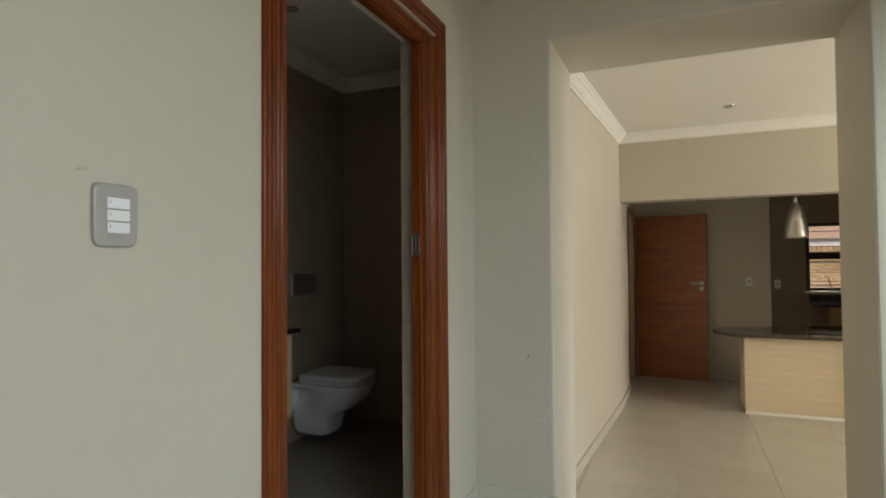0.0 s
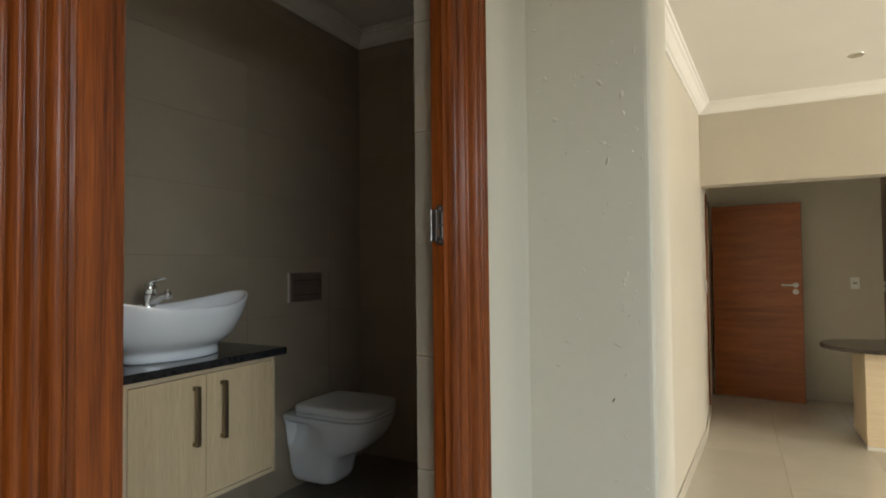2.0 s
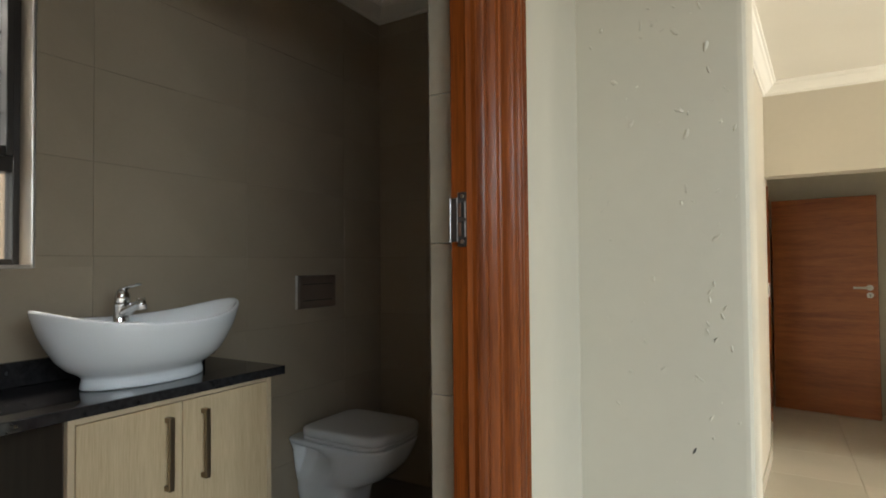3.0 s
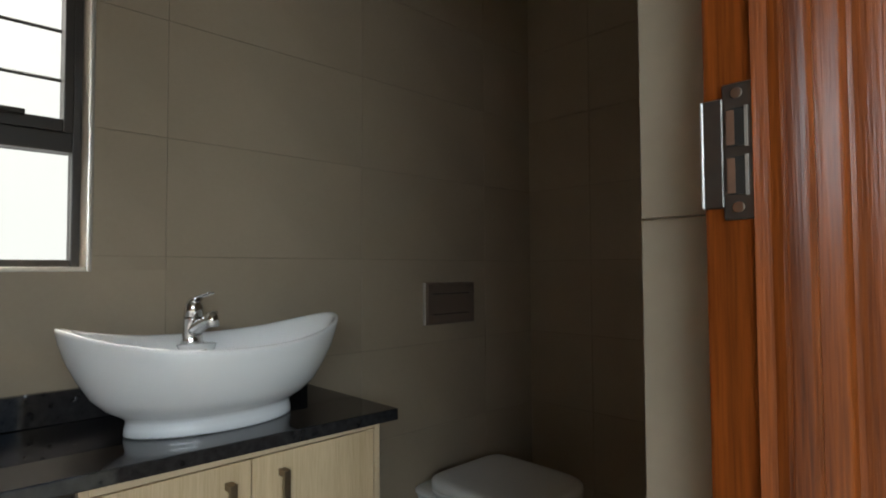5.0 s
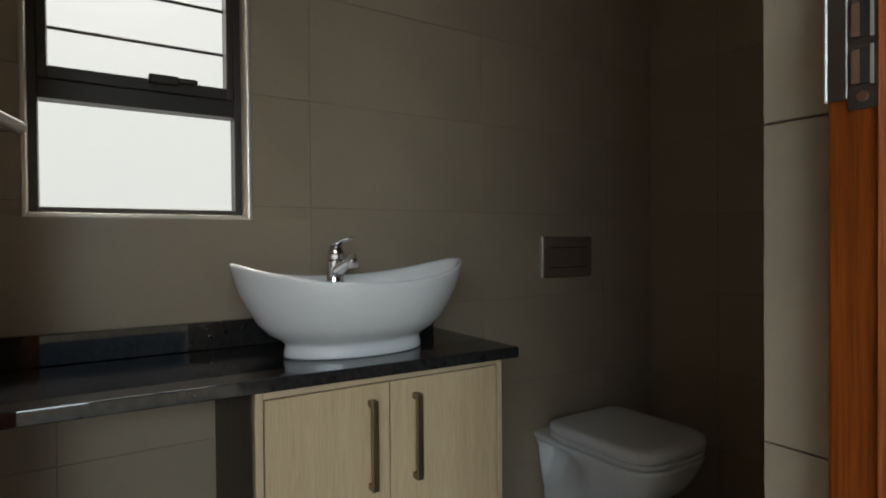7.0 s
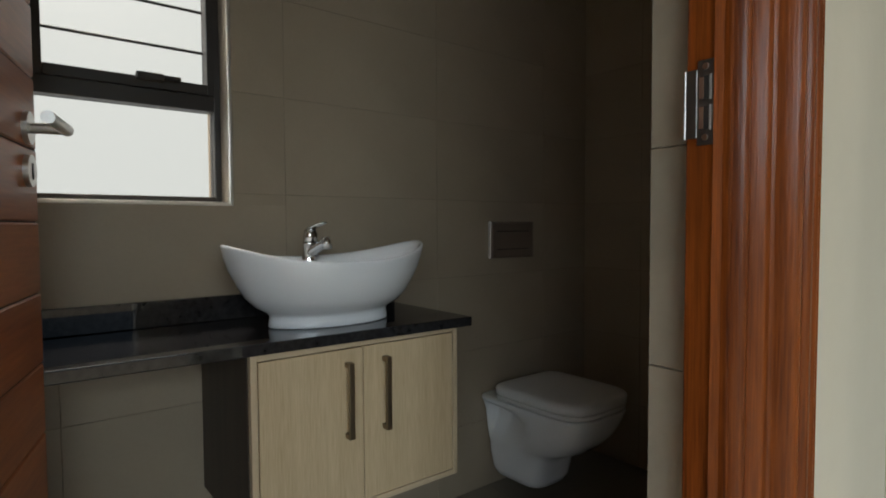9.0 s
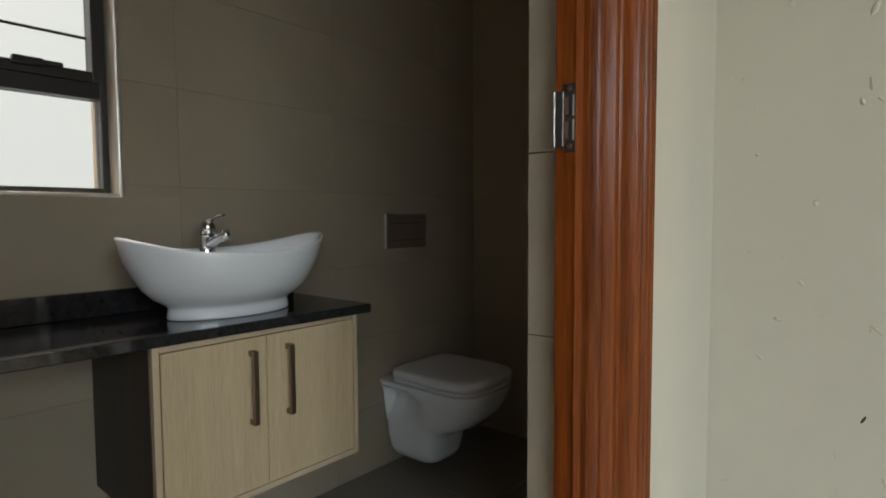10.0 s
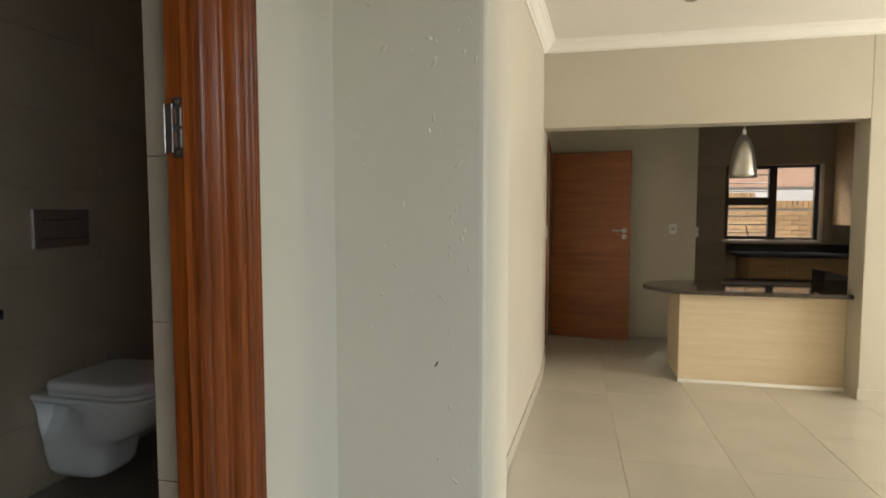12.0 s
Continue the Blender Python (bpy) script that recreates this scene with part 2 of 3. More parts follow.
wall_kitchen_window = structure("wall_kitchen_window", boxes((1.10, KW[0], 8.81, 8.95, -0.5, 2.5), (KW[1], 3.4, 8.81, 8.95, -0.5, 2.5), (KW[0], KW[1], 8.81, 8.95, -0.5, KW[2]), (KW[0], KW[1], 8.81, 8.95, KW[3], 2.5)), GROUT, "dark tiled kitchen wall with a window", "wall")
wall_kitchen_east = structure("wall_kitchen_east", boxes((3.25, 3.4, 6.05, 8.81, -0.5, 2.5)), PAINT, "beige kitchen side wall", "wall")

# toilet room: back wall with window, side walls
WW = (1.395, 1.875, 1.15, 2.10)
wall_toilet = structure("wall_toilet", boxes((-2.46, -2.252, 0.80, WW[0], -0.4, 2.6), (-2.46, -2.252, WW[1], 3.7, -0.4, 2.6), (-2.46, -2.252, WW[0], WW[1], -0.4, WW[2]), (-2.46, -2.252, WW[0], WW[1], WW[3], 2.6)),
                        GROUT, "grey-beige tiled toilet wall with a window", "wall")
wall_toilet_north = structure("wall_toilet_north", boxes((-2.258, -0.70, 3.542, 3.7, -0.4, 2.6)), GROUT, "grey-beige tiled toilet side wall", "wall")
wall_toilet_south = structure("wall_toilet_south", boxes((-2.258, -0.99, 0.80, 0.926, -0.4, 2.6)), GROUT, "grey-beige tiled toilet side wall", "wall")

floor = structure("floor", boxes((-0.83, 1.35, -2.6, 2.55, -0.4, -0.008), (-1.0, -0.83, 1.05, 2.053, -0.4, -0.008)), FLOOR_GROUT, "cream tiled passage floor", "floor")
step = structure("step", boxes((-0.445, 0.775, 2.55, 2.80, -0.4, -0.155), bevel=0.004), FLOOR_TILE, "cream tiled step down to the living room", "step")
floor_living = structure("floor_living", boxes((-0.70, 5.2, 2.60, 8.95, LOW - 0.1, LOW - 0.008)), FLOOR_GROUT, "glossy cream tiled living room floor", "floor")
floor_toilet = structure("floor_toilet", boxes((-2.3, -1.0, 0.80, 3.6, -0.4, -0.008)), GROUT, "taupe tiled toilet floor", "floor")
ceiling = structure("ceiling", boxes((-0.83, 1.5, -2.6, 2.5, HI, HI + 0.1)), CEIL, "white plastered passage ceiling", "ceiling")
ceiling_toilet = structure("ceiling_toilet", boxes((-2.3, -0.99, 0.80, 3.6, HI + 0.01, HI + 0.1)), CEIL, "white plastered toilet ceiling", "ceiling")
ceiling_living = structure("ceiling_living", boxes((-0.7, 5.2, 3.0, 8.95, LIV, LIV + 0.1)), CEIL, "white plastered living room ceiling", "ceiling")

# garage side behind the kitchen door opening
wall_behind_door = structure("wall_behind_door", boxes((-1.5, -0.70, 6.5, 6.6, -0.5, 2.5), (-1.5, -0.70, 7.7, 7.8, -0.5, 2.5), (-1.6, -1.5, 6.5, 7.8, -0.5, 2.5), (-1.5, -0.7, 6.5, 7.8, 2.4, 2.5), (-1.5, -0.7, 6.5, 7.8, -0.5, -0.31)), PAINT, "plain wall of the room beyond the door", "wall")

# outside
ground = structure("ground", boxes((-300, 300, -300, 300, -0.62, -0.52)), GROUND, "dry bare ground around the house", "ground")

# cornices: stepped cove along a wall, profile in (out, down)
COVE = ((0, 0.085), (0.012, 0.085), (0.014, 0.072), (0.028, 0.066), (0.045, 0.05), (0.060, 0.034), (0.072, 0.028), (0.076, 0.014), (0.088, 0.012), (0.09, 0))


def cornice(name, a, b, out, top, label):
    bm = bmesh.new()
    sweep(bm, COVE, [((a[0], a[1], top), out, (0, 0, -1)), ((b[0], b[1], top), out, (0, 0, -1))])
    return structure(name, bm, CORNICE, label, "cornice")


for nm, a, b, out, top in (
        ("cornice_living", (-0.457, 3.02), (-0.457, 5.82), (1, 0, 0), LIV), ("cornice_living_2", (-0.46, 5.819), (5.2, 5.819), (0, -1, 0), LIV),
        ("cornice_toilet", (-2.249, 0.92), (-2.249, 3.54), (1, 0, 0), HI), ("cornice_toilet_2", (-2.25, 3.539), (-1.0, 3.539), (0, -1, 0), HI),
        ("cornice_passage", (-0.829, -2.6), (-0.829, 2.49), (1, 0, 0), HI), ("cornice_passage_2", (-0.83, 2.491), (1.35, 2.491), (0, -1, 0), HI)):
    cornice(nm, a, b, out, top, "white moulded plaster cornice")

# skirtings
for nm, sp in (("baseboard", (-0.829, -0.819, -2.6, 0.985, 0, 0.085)), ("baseboard_2", (-0.829, -0.819, 2.13, 2.491, 0, 0.085)),
               ("baseboard_3", (-0.819, -0.435, 2.482, 2.491, 0, 0.085)), ("baseboard_4", (-0.457, -0.447, 3.02, 5.82, LOW, LOW + 0.085)), ("baseboard_7", (-0.457, -0.447, 5.82, 6.66, LOW, LOW + 0.085)),
               ("baseboard_5", (1.85, 5.2, 5.808, 5.817, LOW, LOW + 0.085)), ("baseboard_6", (-0.458, 1.10, 7.69, 7.699, LOW, LOW + 0.085))):
    structure(nm, boxes(sp, bevel=0.002, seg=1), FLOOR_TILE, "cream tile skirting at the foot of the wall", "skirting")


def lean_in(*names):
    """The living room wall runs slightly out of square, away towards the passage."""
    for nm in names:
        for v in bpy.data.objects[nm].data.vertices:
            v.co.x -= 0.06 * max(0.0, 5.82 - v.co.y)


lean_in("wall_living", "cornice_living", "baseboard_4")

# ---- toilet doorway: moulded frame and open leaf ----
doorway = tagged(new("door_1"), "varnished red-brown wooden door frame with fluted moulding", "door frame", kind="structure")
# moulding section: (along the wall from the jamb face, out of the wall)
MOULD = ((-0.004, -0.062), (0.000, -0.052), (0.003, -0.042), (0.005, -0.034), (0.010, -0.027), (0.014, -0.027), (0.017, -0.033),
         (0.019, -0.029), (0.024, -0.015), (0.030, -0.010), (0.034, -0.013), (0.0365, -0.019), (0.038, -0.006), (0.042, 0.010), (0.048, 0.017), (0.053, 0.016), (0.057, 0.009), (0.0585, 0.003),
         (0.062, 0.003), (0.0635, 0.013), (0.068, 0.020), (0.073, 0.020), (0.0765, 0.013), (0.0785, 0.004), (0.0805, 0.013), (0.0845, 0.021), (0.0885, 0.020), (0.0915, 0.012), (0.093, 0.004),
         (0.0945, 0.012), (0.098, 0.019), (0.1015, 0.018), (0.104, 0.011), (0.1055, 0.004), (0.1065, 0.009), (0.108, 0.011), (0.110, 0.008), (0.1105, 0.0005))
JL, JR, JT = 1.094, 2.01, 2.07


def moulding(name, pts, across):
    bm = bmesh.new()
    path = [((-0.83, y, z), (0, u, v), (1, 0, 0)) for (y, z), (u, v) in zip(pts, across)]
    sweep(bm, MOULD, path)
    return part(name, smooth(bm), MAHOGANY, doorway)


moulding("architrave", [(JR, 0.0), (JR, JT)], [(1, 0), (1, 1)])
moulding("architrave", [(JL, 0.0), (JL, JT)], [(-1, 0), (-1, 1)])
moulding("architrave", [(JL, JT), (JR, JT)], [(-1, 1), (1, 1)])
part("jamb", boxes((-0.928, -0.872, JR, 2.043, 0, JT + 0.033), bevel=0.003), MAHOGANY, doorway)
part("jamb", boxes((-0.928, -0.872, 1.052, 1.134, 0, JT + 0.033), bevel=0.003), MAHOGANY, doorway)
part("stop", boxes((-0.934, -0.912, 1.1345, 1.174, 0, JT - 0.001), bevel=0.003), MAHOGANY, doorway)
part("head", boxes((-0.928, -0.872, JL, JR, JT, JT + 0.033), bevel=0.003), MAHOGANY, doorway)
strike = part("strike_plate", boxes((-0.913, -0.889, JR - 0.003, JR + 0.001, 1.178, 1.280), bevel=0.001, seg=1), DARK_STEEL, doorway, "steel strike plate with two holes, coloured as if reflecting dark")
for z in (1.2325, 1.1965):
    part("latch_hole", boxes((-0.9095, -0.8955, JR - 0.0040, JR - 0.002, z, z + 0.028)), DARK, strike)
    part("hole_side", boxes((-0.9095, -0.9040, JR - 0.0044, JR - 0.0039, z + 0.001, z + 0.027)), RECESS, strike)
    part("hole_rim", boxes((-0.8970, -0.8950, JR - 0.0046, JR - 0.002, z - 0.001, z + 0.029)), SILVER, strike)
part("lip", boxes((-0.9268, -0.9125, JR - 0.0035, JR - 0.001, 1.187, 1.270), bevel=0.001, seg=1), DARK_STEEL, strike)
part("lip_edge", boxes((-0.9290, -0.9265, JR - 0.0045, JR + 0.001, 1.187, 1.270), bevel=0.001, seg=1), SILVER, strike, "bright bent edge")
for z in (1.272, 1.187):
    bm = bmesh.new()
    cyl(bm, (-0.9025, JR - 0.0042, z), (-0.9025, JR - 0.002, z), 0.0038, 0.0046, 16)
    part("screw", bm, STEEL, strike)


def lever(parent, x, z, side, along, wood_y):
    """A lever and key rose on a leaf's face at local (x, z); side: +1 or -1 out of the face."""
    bm = bmesh.new()
    cyl(bm, (x, wood_y, z), (x, wood_y + side * 0.008, z), 0.026, seg=28)
    rose = part("rose", bm, STEEL, parent, "brushed steel rose")
    bm = bmesh.new()
    cyl(bm, (x, wood_y + side * 0.008, z), (x, wood_y + side * 0.060, z), 0.0085)
    cyl(bm, (x - along * 0.008, wood_y + side * 0.055, z), (x + along * 0.120, wood_y + side * 0.055, z), 0.0095)
    part("lever_handle", bm, STEEL, parent, "brushed steel lever handle")
    bm = bmesh.new()
    cyl(bm, (x, wood_y, z - 0.068), (x, wood_y + side * 0.008, z - 0.068), 0.026, seg=28)
    key = part("key_rose", bm, STEEL, parent, "brushed steel key rose")
    part("keyhole", boxes((x - 0.003, x + 0.003, wood_y + side * 0.0075, wood_y + side * 0.009, z - 0.082, z - 0.056)), DARK, key)


def leaf_door(label, at, turn, width, height, handle_z, grooves):
    """A wooden leaf hinged at its local origin, running along +x."""
    d = thing("door", label, "door", at=at)
    d.rotation_euler = (0, 0, radians(turn))
    n = grooves
    step_z = height / n
    for i in range(n):
        lo, hi = i * step_z + (0.0012 if i else 0), (i + 1) * step_z - (0.0012 if i < n - 1 else 0)
        part("board", boxes((0, width, -0.02, 0.02, lo, hi), bevel=0.0025, seg=1), DOOR_WOOD, d)
    part("core", boxes((0.004, width - 0.004, -0.016, 0.016, 0.004, height - 0.004)), DARK, d)
    for s in (1, -1):
        lever(d, width - 0.06, handle_z, s, -1, s * 0.02)
    for z in (0.22, height - 0.22):
        bm = bmesh.new()
        cyl(bm, (-0.006, -0.024, z - 0.05), (-0.006, -0.024, z + 0.05), 0.006)
        part("hinge", bm, STEEL, d, "steel hinge knuckle")
    return d


leaf_door("red-brown grooved wooden toilet door standing open", (-0.960, 1.160, 0.006), 165.0, 0.815, 2.05, 1.235, 17)

# ---- kitchen doorway ----
kitchen_frame = tagged(new("door_2"), "dark red-brown wooden door frame in the living room wall", "door frame", kind="structure")
for sp in ((-0.72, -0.445, 6.665, 6.722, LOW, 1.75), (-0.72, -0.445, 7.562, 7.61, LOW, 1.75)):
    part("jamb", boxes(sp, bevel=0.006), MAHOGANY, kitchen_frame)
part("head", boxes((-0.72, -0.445, 6.722, 7.562, 1.742, 1.79), bevel=0.006), MAHOGANY, kitchen_frame)
leaf_door("red-brown veneered kitchen door standing wide open", (-0.425, 7.575, LOW + 0.006), -8.5, 0.83, 2.032, 1.19, 1)

# ---- toilet window ----
win = tagged(new("window_1"), "dark aluminium toilet window with frosted glass", "window", kind="structure")
X = -2.372
JW = 0.020
part("frame", boxes((X, X + 0.05, WW[0], WW[0] + JW, WW[2], WW[3]), (X, X + 0.05, WW[1] - JW, WW[1], WW[2], WW[3]), (X, X + 0.05, WW[0] + JW, WW[1] - JW, WW[2], WW[2] + 0.020), (X, X + 0.05, WW[0] + JW, WW[1] - JW, WW[3] - 0.03, WW[3]), (X, X + 0.052, WW[0] + JW, WW[1] - JW, 1.424, 1.470), bevel=0.003), ALU, win)
part("sash", boxes((X + 0.005, X + 0.058, WW[0] + JW, WW[0] + JW + 0.020, 1.470, WW[3] - 0.03), (X + 0.005, X + 0.058, WW[1] - JW - 0.020, WW[1] - JW, 1.470, WW[3] - 0.03), (X + 0.005, X + 0.058, WW[0] + JW + 0.020, WW[1] - JW - 0.020, 1.470, 1.500), (X + 0.005, X + 0.058, WW[0] + JW + 0.020, WW[1] - JW - 0.020, WW[3] - 0.055, WW[3] - 0.03), bevel=0.003), ALU, win)
for z in (1.602, 1.722, 1.842, 1.962):
    bm = bmesh.new()
    cyl(bm, (X + 0.014, WW[0] + 0.03, z), (X + 0.014, WW[1] - 0.03, z), 0.0045, seg=10)
    part("burglar_bar", bm, ALU, win)
part("catch", boxes((X + 0.055, X + 0.080, 1.645, 1.715, 1.488, 1.509), (X + 0.060, X + 0.078, 1.712, 1.760, 1.494, 1.507), bevel=0.005), ALU, win)
for a, b in ((WW[2] + 0.020, 1.424), (1.500, WW[3] - 0.055)):
    p = part("pane", boxes((X + 0.022, X + 0.026, WW[0] + JW, WW[1] - JW, a, b)), FROST, win)
    p.visible_shadow = False
# tiled reveals of the window and the metal trim round it
part("reveal", boxes((X + 0.05, -2.252, WW[0] - 0.006, WW[0] + 0.002, WW[2], WW[3]), (X + 0.05, -2.252, WW[1] - 0.002, WW[1] + 0.006, WW[2], WW[3]), (X + 0.05, -2.252, WW[0], WW[1], WW[2] - 0.006, WW[2] + 0.002), (X + 0.05, -2.252, WW[0], WW[1], WW[3] - 0.002, WW[3] + 0.006)), REVEAL_TILE, win)
part("trim", boxes((-2.256, -2.246, WW[0] - 0.008, WW[0] + 0.003, WW[2] - 0.008, WW[3] + 0.008), (-2.256, -2.246, WW[1] - 0.003, WW[1] + 0.008, WW[2] - 0.008, WW[3] + 0.008), (-2.256, -2.246, WW[0] + 0.003, WW[1] - 0.003, WW[2] - 0.008, WW[2] + 0.003), (-2.256, -2.246, WW[0] + 0.003, WW[1] - 0.003, WW[3] - 0.003, WW[3] + 0.008), bevel=0.003), TRIM, win, "satin metal edge trim")
backdrop = structure("backdrop", boxes((-3.4, -3.39, 0.2, 3.2, 0.2, 3.6)), BRIGHT, "bright white sky outside the frosted window", "sky")

# ---- vanity ----
vt = thing("granite_worktop", "black polished granite vanity top with upstand", "worktop")
slab = part("slab", boxes((-2.248, -1.814, 0.925, 2.435, 0.782, 0.810), bevel=0.003), GRANITE, vt)
for v in slab.data.vertices:
    if v.co.x > -2.0:  # the front edge runs slightly out of square
        v.co.x -= 0.035 * (2.435 - v.co.y)
part("upstand", boxes((-2.248, -2.228, 0.925, 2.434, 0.811, 0.881), bevel=0.002), GRANITE, vt)

cab = thing("vanity_cabinet", "wall-hung pale oak vanity cabinet with two doors", "cabinet")
CY0, CY1, CZ0, CZ1, CX = 1.785, 2.411, 0.328, 0.780, -1.855
for nm, sp in (("side", (-2.248, CX, CY0, CY0 + 0.016, CZ0, CZ1)), ("side", (-2.248, CX, CY1 - 0.016, CY1, CZ0, CZ1)), ("bottom", (-2.248, CX, CY0 + 0.016, CY1 - 0.016, CZ0, CZ0 + 0.016)),
               ("top_rail", (-2.248, CX, CY0 + 0.016, CY1 - 0.016, CZ1 - 0.016, CZ1)), ("back", (-2.248, -2.24, CY0 + 0.016, CY1 - 0.016, CZ0 + 0.016, CZ1 - 0.016))):
    part(nm, boxes(sp, bevel=0.001, seg=1), OAK_EDGE, cab)
# thin dark brown sheet over the cabinet's left side
part("side_panel", boxes((-2.247, CX - 0.017, CY0 - 0.003, CY0 - 0.0003, CZ0 + 0.001, CZ1 - 0.001)), DARK_SIDE, cab, "dark brown side panel")
MID = 2.086
for y0, y1, hy in ((CY0 + 0.019, MID - 0.0015, 2.038), (MID + 0.0015, CY1 - 0.019, 2.152)):
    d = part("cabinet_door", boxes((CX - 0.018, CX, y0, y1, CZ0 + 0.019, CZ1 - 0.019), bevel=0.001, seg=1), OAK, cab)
    part("handle", boxes((CX + 0.018, CX + 0.026, hy - 0.008, hy + 0.008, 0.528, 0.728), (CX, CX + 0.019, hy - 0.008, hy + 0.008, 0.528, 0.542), (CX, CX + 0.019, hy - 0.008, hy + 0.008, 0.714, 0.728), bevel=0.002), BRONZE, d, "dull bronze bar handle")


def basin():
    """A boat-shaped vessel basin: oval plan, tips raised, on a short oval foot."""
    b = thing("basin", "white glazed boat-shaped basin standing on the black top", "basin", at=(-2.003, 2.068, 0.811))
    b.rotation_euler = (0, 0, radians(-4))
    n = 72
    half, deep = 0.293, 0.185

    def ring(s, z_flat, lift, squash=1.0):
        out = []
        for i in range(n):
            a = 2 * math.pi * i / n
            c, si = math.cos(a), math.sin(a)
            e = abs(c) ** 2.4
            out.append((deep * s * squash * si * (1 - 0.10 * e), half * s * c, z_flat + lift * e))
        return out

    rings = [ring(0.592, 0.0, 0, 0.80), ring(0.602, 0.004, 0, 0.80), ring(0.597, 0.016, 0, 0.80), ring(0.588, 0.027, 0, 0.80), ring(0.594, 0.033, 0.001, 0.82), ring(0.630, 0.040, 0.002, 0.86), ring(0.722, 0.054, 0.004, 0.92),
             ring(0.805, 0.074, 0.009, 0.97), ring(0.880, 0.104, 0.016, 0.99), ring(0.945, 0.133, 0.026, 1.0), ring(0.982, 0.157, 0.036, 1.0), ring(1.0, 0.172, 0.044, 1.0), ring(0.999, 0.177, 0.046, 0.998), ring(0.987, 0.180, 0.045, 0.98),
             ring(0.962, 0.176, 0.042, 0.95), ring(0.92, 0.155, 0.030, 0.92), ring(0.85, 0.118, 0.018, 0.88), ring(0.74, 0.080, 0.008, 0.82), ring(0.55, 0.055, 0.003, 0.72), ring(0.30, 0.045, 0, 0.6), ring(0.06, 0.042, 0, 1)]
    bm = bmesh.new()
    vs = [[bm.verts.new(p) for p in r] for r in rings]
    for r, q in zip(vs, vs[1:]):
        for i in range(n):
            bm.faces.new((r[i], r[(i + 1) % n], q[(i + 1) % n], q[i]))
    bm.faces.new(vs[0])
    bm.faces.new(vs[-1])
    part("bowl", smooth(bm), CERAMIC, b)
    bm = bmesh.new()
    cyl(bm, (0, 0, 0.043), (0, 0, 0.047), 0.021, seg=24)
    part("drain", bm, CHROME, b, "chrome drain")
    bm = bmesh.new()
    cyl(bm, (-0.126, 0, 0.070), (-0.126, 0, 0.158), 0.014, 0.044, 32)
    part("tap_deck", smooth(bm), CERAMIC, b)
    bm = bmesh.new()
    cyl(bm, (-0.098, 0.002, 0.138), (-0.084, 0.002, 0.143), 0.010, seg=20)
    over = part("overflow", bm, CHROME, b, "chrome overflow ring")
    bm = bmesh.new()
    cyl(bm, (-0.086, 0.002, 0.1422), (-0.0835, 0.002, 0.1433), 0.0065, seg=16)
    part("hole", bm, DARK, over)
    return b


basin()


def tap():
    """A short mixer: tapered body, rising spout, lever on a domed cap."""
    t = thing("basin_tap", "chrome single-lever basin mixer tap on the bowl's rear ledge", "tap", at=(-2.132, 2.069, 0.970))
    t.scale = (0.82, 0.95, 0.95)
    t.rotation_euler = (0, 0, radians(2))
    n = 28

    def turned(prof):
        bm = bmesh.new()
        vs = [[bm.verts.new((r * math.cos(2 * math.pi * i / n) + 0.12 * z - 0.006, r * math.sin(2 * math.pi * i / n), z)) for i in range(n)] for r, z in prof]
        for r, q in zip(vs, vs[1:]):
            for i in range(n):
                bm.faces.new((r[i], r[(i + 1) % n], q[(i + 1) % n], q[i]))
        bm.faces.new(vs[0])
        bm.faces.new(vs[-1])
        return smooth(bm)

    part("body", turned(((0.027, 0.0), (0.028, 0.004), (0.025, 0.010), (0.0235, 0.035), (0.0225, 0.058), (0.0245, 0.060), (0.0245, 0.066))), CHROME, t)
    part("cap", turned(((0.0225, 0.0665), (0.0240, 0.070), (0.0235, 0.090), (0.019, 0.102), (0.010, 0.108), (0.003, 0.109))), CHROME, t)
    ring = [(math.cos(a), math.sin(a)) for a in [i * math.pi / 8 for i in range(16)]]
    bm = bmesh.new()
    sweep(bm, ring, [((x, 0.1 * x, z), (0.002 * k, 0.017 * k, 0), (-0.008 * k, 0, 0.014 * k)) for x, z, k in ((0.0, 0.028, 1.15), (0.03, 0.043, 1.05), (0.06, 0.055, 0.9), (0.088, 0.063, 0.8), (0.104, 0.066, 0.75))], True)
    cyl(bm, (0.098, 0.0098, 0.082), (0.106, 0.0105, 0.048), 0.0135, 0.0145, 24)
    part("spout", smooth(bm), CHROME, t)
    bm = bmesh.new()
    sweep(bm, [(c * 0.013, d * 0.006) for c, d in ring],
          [((-0.012, 0, 0.098), (0, 1.3, 0), (0, 0, 1.2)), ((0.008, 0.002, 0.110), (0, 1.4, 0), (0, 0, 1.1)), ((0.038, 0.007, 0.119), (0, 1.1, 0), (0, 0, 0.8)), ((0.075, 0.015, 0.127), (0, 0.85, 0), (0, 0, 0.55))], True)
    part("lever", smooth(bm), CHROME, t)


tap()


